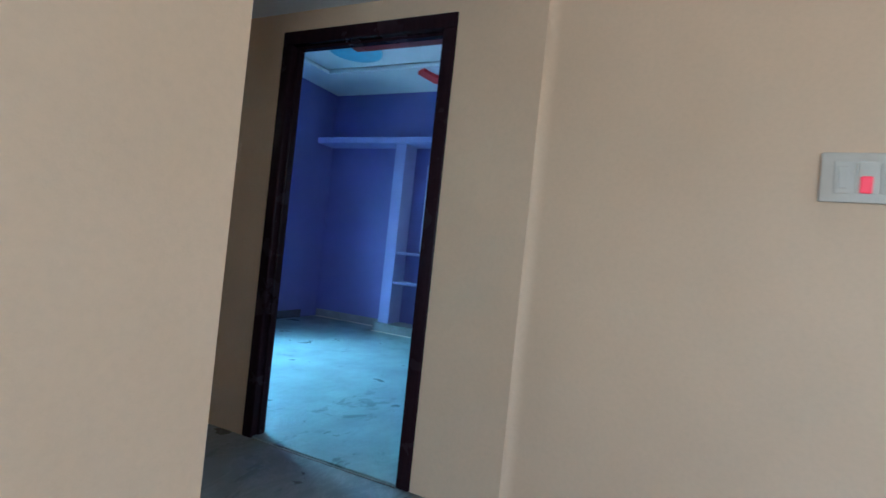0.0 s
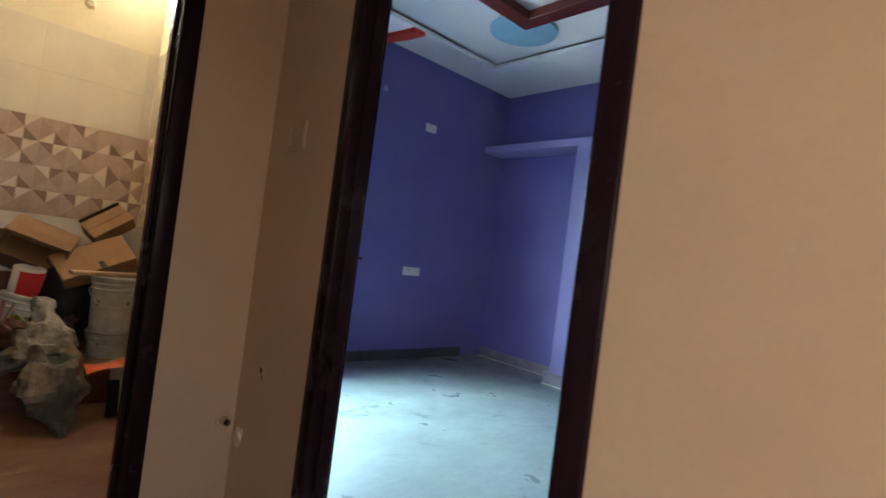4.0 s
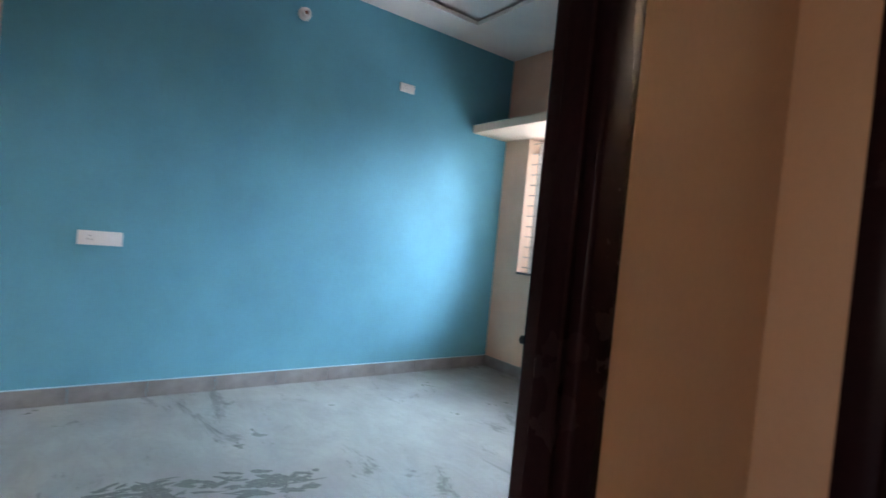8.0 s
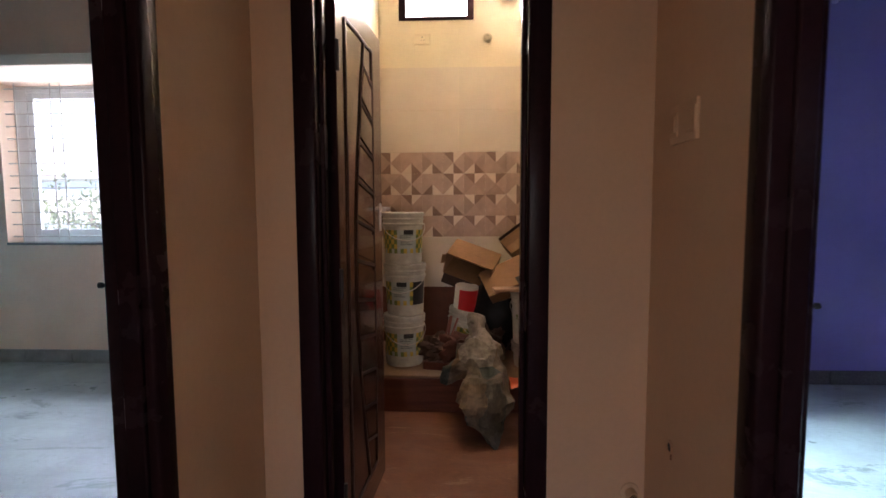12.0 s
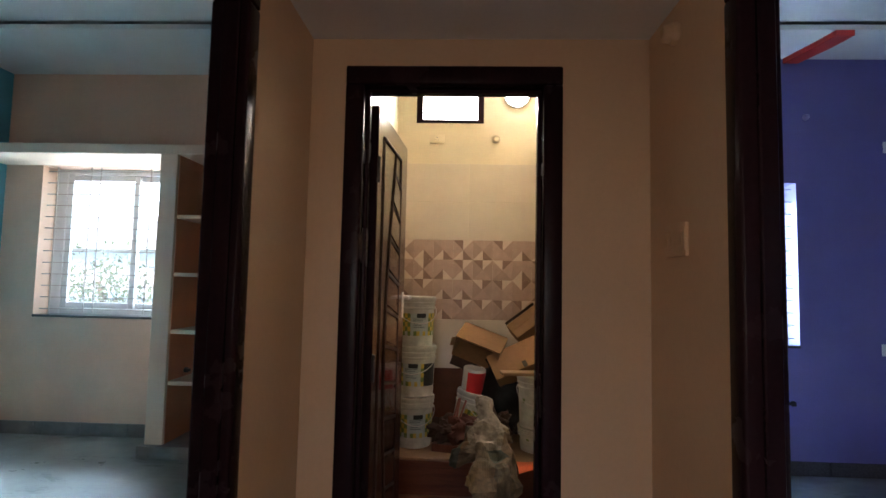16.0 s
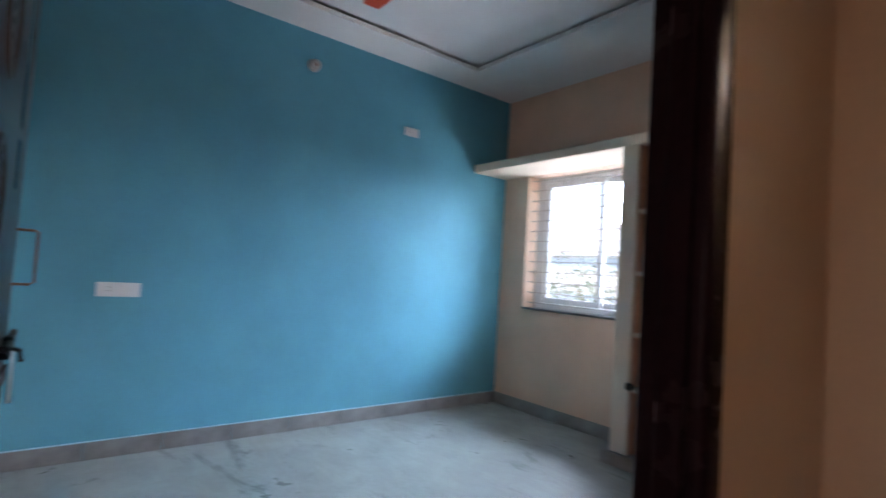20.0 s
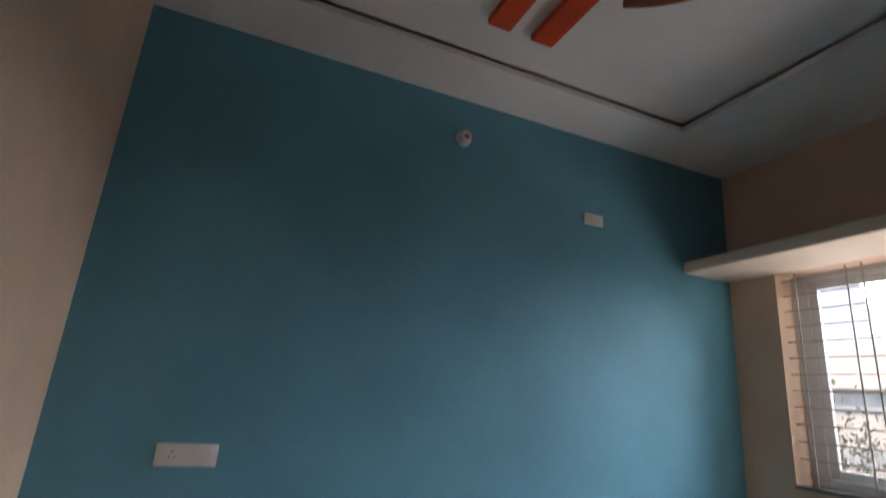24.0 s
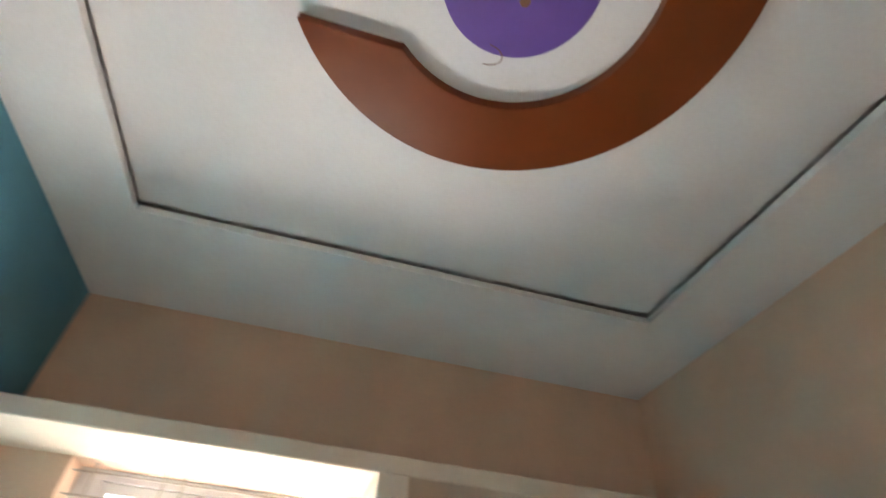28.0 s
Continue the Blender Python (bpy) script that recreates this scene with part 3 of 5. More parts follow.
# blue room's door, its leaf against the south wall
d2 = structure(new("door_2"), "dark varnished door frame with its carved leaf standing open", "door")
door_frame(d2, "y", -1.395, -0.485, -0.218, LW + 0.008, 2.10)
leaf2 = part("leaf", box_mesh(0, 0.81, -0.0175, 0.0175, 0.008, 2.0, 0.003), DARKLEAF, d2, "glossy dark brown leaf with oval motifs")
leaf2.matrix_basis = pose(-0.290, -1.378, 0, 0, 0, 180 - 2.6)


def oval(x, z, rx, rz, parent):
    """A raised oval medallion on the leaf, with a feathered pattern inside."""
    n = 40
    bm = bmesh.new()
    rings = []
    for f, y in ((1.0, -0.0176), (0.96, -0.0220), (0.78, -0.0220), (0.74, -0.0178)):
        rings.append([bm.verts.new((x + f * rx * math.cos(2 * math.pi * k / n), y, z + (rz - (1 - f) * rx) * math.sin(2 * math.pi * k / n))) for k in range(n)])
    for a, b in zip(rings, rings[1:]):
        for k in range(n):
            bm.faces.new((a[k], a[(k + 1) % n], b[(k + 1) % n], b[k]))
    rim = part("medallion_rim", bm, OVALRIM, parent, "tan raised oval rim", True)
    for k in range(7):
        zz = z + (k - 3) * rz * 0.215
        w = rx * 0.62 * math.sqrt(max(0.05, 1 - ((k - 3) * 0.25) ** 2))
        for s in (-1, 1):
            m = Matrix.Translation((x + s * w * 0.45, -0.0176, zz)) @ Matrix.Rotation(s * 0.6, 4, "Y")
            part("leaf_motif", lathe([(0.0, 0), (0.9, 0.2), (1.0, 0.6), (0.0, 1.0)], 10, m @ Matrix.Diagonal((w * 0.46, 0.004, rz * 0.13, 1)) @ Matrix.Translation((0, 0, -0.5))), OVALIN, rim)


# on the leaf's own axes the room-facing side is y = -0.0175 after the half turn
for z in (0.226, 0.500, 0.773, 1.047, 1.320, 1.594, 1.867):
    oval(0.455, z, 0.074, 0.099, leaf2)
for z in (0.363, 0.637, 0.910, 1.184, 1.457, 1.730):
    part("swept_band", box_mesh(0.31, 0.74, -0.0181, -0.0174, z - 0.017, z + 0.017, 0.0005, m=Matrix.Translation((0.5, 0, z)) @ Matrix.Rotation(-0.04, 4, "Y") @ Matrix.Translation((-0.5, 0, -z))), SWEEP, leaf2, "thin brown band swept across the leaf")
part("stile", box_mesh(0.004, 0.303, -0.0195, -0.0174, 0.012, 1.996, 0.001), STILE, leaf2, "plain brown stile")
part("gold_strip", box_mesh(0.665, 0.715, -0.0181, -0.0174, 1.36, 1.98, 0.0005), GOLDFLECK, leaf2, "worn gold flecked strip")
bm = tube([(0.770, -0.018, 1.29), (0.770, -0.045, 1.29), (0.812, -0.050, 1.288), (0.812, -0.050, 1.187), (0.770, -0.045, 1.185), (0.770, -0.018, 1.185)], 0.0026, 8)
part("pull_handle", bm, RUST, leaf2, "thin rusty wire pull handle", True)
bm = tube([(0.66, -0.027, 1.066), (0.812, -0.027, 1.088)], 0.0065, 10)
for x, z in ((0.675, 1.068), (0.735, 1.077)):
    add_box(bm, x, x + 0.022, -0.035, -0.0174, z - 0.012, z + 0.012, 0.003)
tube([(0.715, -0.027, 1.074), (0.715, -0.046, 1.066), (0.716, -0.049, 1.046)], 0.0045, 8, bm)
part("sliding_bolt", bm, BLACKMETAL, leaf2, "black sliding bolt")
bm = box_mesh(0.672, 0.772, -0.023, -0.0174, 0.994, 1.026, 0.002)
for b in ((0.772, 0.812, 1.018, 1.026), (0.772, 0.812, 0.994, 1.002), (0.803, 0.812, 1.002, 1.018)):
    add_box(bm, b[0], b[1], -0.023, -0.018, b[2], b[3], 0.001)
part("hasp", bm, OLDRED, leaf2, "dull red-brown hasp with an eye past the leaf's edge")
part("hanging_pin", tube([(0.790, -0.030, 1.066), (0.792, -0.031, 1.01), (0.786, -0.031, 0.955)], 0.003, 8), STEEL, leaf2, "thin steel pin hanging from the bolt", True)
part("strike_knob", lathe([(0.004, 0), (0.004, 0.005), (0.0065, 0.006), (0.0065, 0.013), (0.0, 0.014)], 12, pose(BE, -0.51, 1.092, 0, -90)), BLACKMETAL, d2, "small black strike knob", True)

# violet room's door
d3 = structure(new("door_3"), "dark varnished door frame with its leaf swung into the room", "door")
door_frame(d3, "y", -1.515, -0.520, LE - 0.008, 1.172, 2.10)
leaf3 = panel_leaf(d3, 0.86, 2.0, 0.035, -1, 11)
leaf3.matrix_basis = pose(PW + 0.026, -1.455, 0, 0, 0, 14)
part("strike_knob", lathe([(0.004, 0), (0.004, 0.005), (0.0065, 0.006), (0.0065, 0.013), (0.0, 0.014)], 12, pose(PW, -0.545, 1.06, 0, 90)), BLACKMETAL, d3, "small black strike knob", True)

for name, b in (("threshold_bathroom", (0.068, 0.709, 0.0, 0.12)), ("threshold_blue_room", (BE, LW, -1.327, -0.553)), ("threshold_purple_room", (LE, PW, -1.447, -0.588))):
    bm = box_mesh(*b, -0.10, 0.012 if name != "threshold_bathroom" else 0.02, 0.003)
    structure(link_mesh(name, bm, SKIRT if name == "threshold_bathroom" else MARBLE), "worn stone threshold strip", "threshold")


for name, b in (("threshold_joint_purple_room", (PW, PW + 0.014, -1.447, -0.588)), ("threshold_joint_lobby", (LE - 0.010, LE, -1.447, -0.588))):
    structure(link_mesh(name, box_mesh(*b, -0.02, 0.004, 0.001), DARKSTONE), "dark dirty joint beside the stone threshold", "joint")


# ---- skirting stones ----
def skirting(name, along, a0, a1, d0, d1, height, step, label, mat=None):
    run = structure(new(name), label, "skirting")
    n = max(1, round((a1 - a0) / step))
    shared = None
    for k in range(n):
        u0 = a0 + k * (a1 - a0) / n
        w = (a1 - a0) / n - 0.003
        if shared is None:
            bm = box_mesh(0, w, 0, d1 - d0, 0, height, 0.003) if along == "x" else box_mesh(0, d1 - d0, 0, w, 0, height, 0.003)
            ob = part("skirting_stone", bm, mat or SKIRT, run)
            shared = ob.data
        else:
            ob = new("skirting_stone", shared)
            ob.parent = run
        ob.matrix_basis = Matrix.Translation((u0, d0, 0) if along == "x" else (d0, u0, 0))
    return run


skirting("baseboard_blue_west", "y", SB + 0.012, YB, XB, XB + 0.012, 0.108, 0.42, "grey stone skirting under the blue wall")
skirting("baseboard_blue_north", "x", XB + 0.012, -1.90, YB - 0.012, YB, 0.108, 0.42, "grey stone skirting under the window wall")
skirting("baseboard_blue_south", "x", XB + 0.012, -0.30, SB, SB + 0.012, 0.108, 0.42, "grey stone skirting beside the open leaf")
skirting("baseboard_blue_east", "y", -0.48, 1.95, BE - 0.012, BE, 0.108, 0.42, "grey stone skirting beside the door")
skirting("baseboard_purple_north", "x", BR + 0.13, 4.45, PN - 0.012, PN, 0.10, 0.45, "dark stone skirting in the violet room", SILLSTONE)
skirting("baseboard_purple_east", "y", 0.88, PN - 0.012, PE - 0.012, PE, 0.10, 0.45, "grey stone skirting beside the shelves")

structure(link_mesh("trim_blue_west", box_mesh(XB, XB + 0.016, SB + 0.012, YB - 0.012, 0.108, 0.113, 0.002), CAPBLUE), "thin pale blue paint edge on the skirting", "trim")

# ---- blue room: loft, post, shelf niche ----
loft = structure(link_mesh("loft_slab", box_mesh(XB, BE, 1.960, YB, 2.262, 2.340, 0.006), OFFWHITE), "off-white concrete loft slab above the window", "loft")
structure(link_mesh("niche_post", box_mesh(-1.89, -1.755, 1.962, YB, 0.09, 2.262, 0.004), OFFWHITE), "off-white upright wall beside the window", "partition")
structure(link_mesh("niche_plinth", box_mesh(-1.93, BE, 1.93, YB - 0.002, 0.0, 0.09, 0.004), SKIRT), "grey stone plinth under the shelf niche", "plinth")
structure(link_mesh("niche_back", box_mesh(-1.755, BE, YB - 0.006, YB + 0.0, 0.09, 2.262), TERRACOTTA), "terracotta painted back of the shelf niche", "wall panel")
structure(link_mesh("niche_side", box_mesh(-1.755, -1.751, 1.99, YB - 0.006, 0.09, 2.262), TERRACOTTA), "terracotta painted side of the shelf niche", "wall panel")
for z in (0.55, 0.93, 1.36, 1.80):
    sh = link_mesh("niche_shelf", box_mesh(-1.751, BE - 0.001, 1.985, YB - 0.006, z - 0.03, z, 0.003), OFFWHITE)
    tagged(sh, "off-white stone shelf built into the niche", "shelf", "niche shelves", "structure")


# ---- windows ----
def barred_window(name, x0, x1, z0, z1, yin, label, verticals, side=0.045):
    """A sliding window near the outer face, with a steel grill nearer the room."""
    w = structure(new(name), label, "window")
    yo = yin + 0.15
    for b in ((x0, x0 + side, z0, z1), (x1 - 0.045, x1, z0, z1), (x0 + side, x1 - 0.045, z1 - 0.05, z1), (x0 + side, x1 - 0.045, z0, z0 + 0.055)):
        part("window_frame", box_mesh(b[0], b[1], yo, yo + 0.075, b[2], b[3], 0.004), UPVC, w)
    xm = x0 + 0.56 * (x1 - x0)
    for k, (a, b) in enumerate(((x0 + side + 0.001, xm + 0.03), (xm - 0.03, x1 - 0.046))):
        y = yo + 0.008 + 0.034 * k
        sash = part("sash", box_mesh(a, a + 0.05, y, y + 0.03, z0 + 0.056, z1 - 0.051, 0.004), UPVC, w)
        for c in ((b - 0.05, b, z0 + 0.056, z1 - 0.051), (a + 0.05, b - 0.05, z0 + 0.056, z0 + 0.106), (a + 0.05, b - 0.05, z1 - 0.10, z1 - 0.051)):
            part("sash_rail", box_mesh(c[0], c[1], y, y + 0.03, c[2], c[3], 0.004), UPVC, sash)
        pane = part("pane", box_mesh(a + 0.045, b - 0.045, y + 0.012, y + 0.017, z0 + 0.10, z1 - 0.095), DUSTGLARE, sash)
        pane.visible_shadow = False
    g = yin + 0.055
    n = 13
    for k in range(n):
        z = z0 + 0.05 + k * (z1 - z0 - 0.09) / (n - 1)
        part("grill_bar", box_mesh(x0 + 0.002, x1 - 0.002, g, g + 0.008, z - 0.004, z + 0.004, 0.002), GRILL, w)
    for x, lo, hi in verticals:
        part("grill_upright", box_mesh(x - 0.0045, x + 0.0045, g - 0.006, g + 0.001, z0 + lo * (z1 - z0), z0 + hi * (z1 - z0), 0.002), GRILL, w)
    part("window_sill", box_mesh(x0, x1, yin - 0.012, yin + 0.15, z0 - 0.016, z0 + 0.004, 0.003), SILLSTONE, w, "thin black stone sill")
    return w


barred_window("window_1", -3.192, -1.89, 0.985, 2.262, YB, "grey sliding window with a steel grill", [(-3.10, 0.0, 1.0), (-2.80, 0.02, 1.0), (-2.715, 0.02, 1.0), (-2.27, 0.02, 1.0), (-2.185, 0.02, 1.0)], 0.105)
barred_window("window_2", 1.75, 2.90, 0.92, 2.12, PN, "grey sliding window with a steel grill in the violet wall", [(2.2, 0, 1), (2.28, 0, 1), (2.62, 0, 1), (2.70, 0, 1)])

w6 = barred_window("window_6", -0.53, 0.70, 1.02, 2.12, PE, "grey sliding window with a steel grill behind the violet shelves", [(-0.20, 0, 1), (-0.12, 0, 1), (0.28, 0, 1), (0.36, 0, 1)])
w6.matrix_basis = pose(0, 0, 0, 0, 0, -90)

w3 = structure(new("window_3"), "small dark-framed ventilator high in the bathroom wall", "window")
for b in ((0.03, 0.082, 2.64, 3.04), (0.533, 0.585, 2.64, 3.04), (0.082, 0.533, 2.64, 2.668), (0.082, 0.533, 3.0, 3.04)):
    part("window_frame", box_mesh(b[0], b[1], BN - 0.012, BN + 0.08, b[2], b[3], 0.004), JAMB, w3)
pane = part("pane", box_mesh(0.08, 0.535, BN + 0.03, BN + 0.036, 2.666, 3.002), GLASS, w3)
pane.visible_shadow = False

# both hall windows are added out of view, placed for the light they give
w5 = structure(new("window_5"), "unseen tall hall window with a pale frame, added to let light in", "window")
for b in ((-0.55, -0.49, 0.6, 2.3), (0.79, 0.85, 0.6, 2.3), (-0.49, 0.79, 0.6, 0.66), (-0.49, 0.79, 2.24, 2.3)):
    part("window_frame", box_mesh(b[0], b[1], HY0 - 0.09, HY0 - 0.03, b[2], b[3], 0.004), UPVC, w5)
w4 = structure(new("window_4"), "unseen wide hall window with a pale frame, added to let light in", "window")
for b in ((-6.0, -5.94, 0.6, 2.3), (-4.06, -4.0, 0.6, 2.3), (-5.94, -4.06, 0.6, 0.66), (-5.94, -4.06, 2.24, 2.3), (-5.03, -4.97, 0.66, 2.24)):
    part("window_frame", box_mesh(HX0 - 0.09, HX0 - 0.03, b[0], b[1], b[2], b[3], 0.004), UPVC, w4)

# ---- ceiling ornaments, blue room ----
CX, CY = -1.905, 0.26


def arc(r, a0, a1, n):
    return [(CX + r * math.cos(a0 + (a1 - a0) * k / n), CY + r * math.sin(a0 + (a1 - a0) * k / n)) for k in range(n + 1)]


ro, ri, gap = 0.675, 0.405, 0.292
ao, ai = math.pi - math.asin(gap / ro), math.pi - math.asin(gap / ri)
ring = arc(ro, ao, -ao, 72) + arc(ri, -ai, ai, 60)
tagged(link_mesh("ceiling_ring", prism(ring, 3.085, PANEL, 0.004), REDBROWN), "glossy red-brown plaster ring on the tray ceiling", "ceiling ornament")
tagged(link_mesh("ceiling_disc", prism(arc(0.228, 0, 2 * math.pi * 71 / 72, 71), 3.095, PANEL, 0.004), VIOLET), "violet plaster disc inside the ceiling ring", "ceiling ornament")
bar_out = [(-2.895, 0), (-2.415, 0), (-2.403, 0.014), (-2.403, 0.108), (-2.415, 0.122), (-2.895, 0.122)]
for y in (0.064, 0.310):
    tagged(link_mesh("ceiling_bar", prism([(a, b + y) for a, b in bar_out], 3.088, PANEL, 0.003), ORANGE), "orange-red plaster bar beside the ceiling ring", "ceiling ornament", "ceiling bars")
hook = thing("fan_hook", (-1.913, 0.255, 3.095), "bare ceiling fan hook with loose wires under the violet disc", "fan hook")
part("rod", tube([(0, 0, 0.0), (0.006, 0.0, -0.135)], 0.010, 12), PINKWHITE, hook, "", True)
part("cap", lathe([(0.013, 0), (0.015, 0.006), (0.012, 0.012)], 12, Matrix.Translation((0.006, 0, -0.146))), RUST, hook)
pts = [(-0.02 + 0.05 * math.sin(a), 0.235 - 0.03 * math.cos(a), -0.012 * math.sin(a / 2)) for a in [k * 0.4 for k in range(9)]]
part("wire", tube(pts, 0.0017, 6), RUST, hook)


# ---- switch plates and lamp holders ----
def plate(name, w, h, m, label, category, mods, mat=PLASTIC):
    """A moulded wall plate, facing -y of its own axes. mods: (x, width, kind)."""
    t = new(name)
    t.matrix_basis = m
    tagged(t, label, category)
    part("cover", box_mesh(-w / 2, w / 2, -0.012, 0.0, -h / 2, h / 2, 0.004, 2), mat, t, "", True)
    part("back_box", box_mesh(-w / 2 + 0.006, w / 2 - 0.006, 0.0, 0.003, -h / 2 + 0.006, h / 2 - 0.006), mat, t)
    for x, mw, kind in mods:
        part("module", box_mesh(x - mw / 2, x + mw / 2, -0.0155, -0.011, -h * 0.32, h * 0.32, 0.001), mat, t)
        if kind == "socket":
            for px, pz, r in ((0, 0.014, 0.004), (-0.010, -0.008, 0.003), (0.010, -0.008, 0.003)):
                part("pin_hole", lathe([(r, 0), (r, 0.0012)], 10, Matrix.Translation((x + px, -0.0152, pz)) @ Matrix.Rotation(radians(90), 4, "X")), DARKHOLE, t)
        elif kind == "switch":
            part("rocker", box_mesh(x - mw * 0.28, x + mw * 0.28, -0.019, -0.015, -h * 0.22, h * 0.22, 0.002, m=Matrix.Rotation(0.03, 4, "X")), mat, t)
        elif kind == "red":
            part("indicator", box_mesh(x - 0.016, x + 0.016, -0.020, -0.0150, -0.050, 0.004, 0.003), REDLIGHT, t, "glowing red indicator")
    return t


def on_west(x, y, z):
    return pose(x, y, z, 0, 0, 90)


def on_east(x, y, z):
    return pose(x, y, z, 0, 0, -90)


plate("socket_plate", 0.235, 0.088, on_west(XB + 0.004, -0.903, 1.030), "white double socket plate on the blue wall", "socket", [(-0.055, 0.07, "socket"), (0.055, 0.07, "switch")])
plate("socket_plate", 0.145, 0.075, on_west(XB + 0.004, 1.192, 2.492), "white socket plate high on the blue wall", "socket", [(-0.03, 0.05, "socket"), (0.035, 0.04, "switch")])
plate("socket_plate", 0.22, 0.085, pose(3.580, PN - 0.004, 0.905), "pale socket plate low on the violet wall", "socket", [(-0.05, 0.07, "socket"), (0.05, 0.07, "switch")])
plate("socket_plate", 0.14, 0.085, pose(3.600, PN - 0.004, 2.395), "pale socket plate high on the violet wall", "socket", [(0, 0.06, "socket")])
plate("switch_plate", 0.15, 0.10, on_east(LE - 0.001, -0.225, 1.465) @ Matrix.Diagonal((1, 0.9, 1, 1)), "cream painted-over switch plate beside the violet room", "switch", [(-0.05, 0.05, "switch"), (0.05, 0.05, "switch")], CREAM)
plate("switch_board", 0.24, 0.16, on_east(HX1 - 0.002, -2.985, 1.418) @ Matrix.Diagonal((1, 0.7, 1, 1)), "grey switch board with a glowing red indicator", "switch", [(-0.06, 0.045, "switch"), (0.0, 0.05, "red"), (0.06, 0.045, "switch")], GREYPLASTIC)
plate("junction_plate", 0.12, 0.075, pose(0.203, BN - 0.001, 2.503), "pale junction plate under the ventilator", "junction box", [(0, 0.05, "socket")], BATHPAINT)


def lamp_holder(m, label, mat=PLASTIC):
    t = new("lamp_holder")
    t.matrix_basis = m
    tagged(t, label, "lamp holder")
    part("base", lathe([(0.050, 0), (0.050, 0.010), (0.046, 0.022), (0.040, 0.026)], 10), mat, t)
    part("socket", lathe([(0.040, 0.024), (0.036, 0.050), (0.030, 0.056), (0.018, 0.056), (0.016, 0.034)], 20), mat, t, "", True)
    part("contact", lathe([(0.0165, 0.030), (0.0165, 0.040)], 16), mat if mat in (BATHPAINT, LILAC) else RUST, t)
    return t


lamp_holder(pose(XB + 0.0, 0.246, 2.807, 0, 90), "empty white bulb holder on the blue wall")
lamp_holder(pose(LE - 0.002, -0.228, 2.105, 0, -90) @ Matrix.Diagonal((0.72, 0.72, 0.8, 1)), "cream bulb holder on the lobby wall", CREAM)
lamp_holder(pose(0.687, BN - 0.002, 2.507, 90) @ Matrix.Diagonal((0.7, 0.7, 0.5, 1)), "pale bulb holder on the bathroom wall", BATHPAINT)
lamp_holder(pose(2.98, PN - 0.002, 2.62, 90) @ Matrix.Diagonal((0.5, 0.5, 0.5, 1)), "small bulb holder on the violet wall", LILAC)

# tap stub and pipe hole near the lobby's corner
tap = thing("pipe_stub", (1.036, 0.0, 0.365), "cream painted water pipe stub in the lobby's corner", "pipe")
part("flange", lathe([(0.030, 0), (0.028, 0.006), (0.018, 0.010)], 18, pose(0, 0, 0, 90)), CREAM, tap, "", True)
part("pipe", lathe([(0.018, 0), (0.018, 0.045), (0.014, 0.045), (0.014, 0.03)], 18, pose(0, 0, 0, 90)), CREAM, tap, "", True)
part("bore", lathe([(0.014, 0.028), (0.014, 0.030), (0.0, 0.030)], 14, pose(0, 0, 0, 90)), DARKHOLE, tap)
bm = bmesh.new()
bmesh.ops.create_icosphere(bm, subdivisions=3, radius=1.0)
for v in bm.verts:
    k = 1 + 0.5 * noise.noise(v.co * 1.8)
    v.co = Vector((v.co.x * 0.012, v.co.y * 0.030, v.co.z * 0.040)) * k
smear = link_mesh("plaster_lump", bm, OFFWHITE, smooth=True)
smear.matrix_basis = pose(LE - 0.001, -0.062, 0.315, 30, 0, 0)
tagged(smear, "pale plaster lump smeared on the wall below the pipe", "plaster")
hole = thing("wall_pipe", (LE, -0.187, 0.600), "dark chipped pipe hole in the lobby wall", "pipe")
part("rim", lathe([(0.020, 0), (0.019, 0.004), (0.014, 0.005), (0.013, 0.001)], 14, pose(0, 0, 0, 0, -90)), CREAM, hole, "", True)
part("bore", lathe([(0.013, 0.0), (0.013, 0.002), (0.0, 0.002)], 14, pose(0, 0, 0, 0, -90)), DARKHOLE, hole)
part("chip", box_mesh(-0.003, 0.0, -0.012, -0.006, -0.032, -0.012, 0.001), RUST, hole, "brown rusty chip under the hole")

# ---- violet room: loft, post, shelves, ceiling frame ----
structure(link_mesh("purple_loft_slab", box_mesh(4.44, PE, PS, PN, 2.335, 2.41, 0.006), LILAC), "lilac loft slab over the violet shelves", "loft")
structure(link_mesh("purple_post", box_mesh(4.485, PE, 0.712, 0.86, 0.0, 2.335, 0.004), LILAC), "lilac upright wall of the shelf unit", "partition")
structure(link_mesh("purple_plinth", box_mesh(4.44, PE, PS, 0.90, 0.0, 0.11, 0.004), SKIRT), "grey stone plinth under the violet shelves", "plinth")
for z in (0.63, 1.0):
    sh = link_mesh("purple_shelf", box_mesh(4.50, PE, PS, 0.712, z - 0.03, z, 0.003), LILAC)
    tagged(sh, "lilac stone shelf in the violet room", "shelf", "violet shelves", "structure")
fr = thing("ceiling_frame", (0, 0, 0), "maroon rectangular plaster frame on the violet room's ceiling", "ceiling ornament")
for b in ((2.30, 3.43, 0.66, 0.80), (3.29, 3.43, -0.60, 0.66), (2.30, 2.44, -0.60, 0.66), (2.44, 3.29, -0.60, -0.46)):
    part("frame_bar", box_mesh(*b, 3.05, PANEL, 0.004), DARKRED, fr)
patch = [(3.53 + 0.29 * math.cos(k * math.pi / 24), 0.90 + 0.29 * math.sin(k * math.pi / 24)) for k in range(48)]
tagged(link_mesh("ceiling_disc", prism(patch, 3.100, PANEL, 0.003), SKYBLUE), "sky-blue round plaster disc behind the maroon frame", "ceiling ornament")
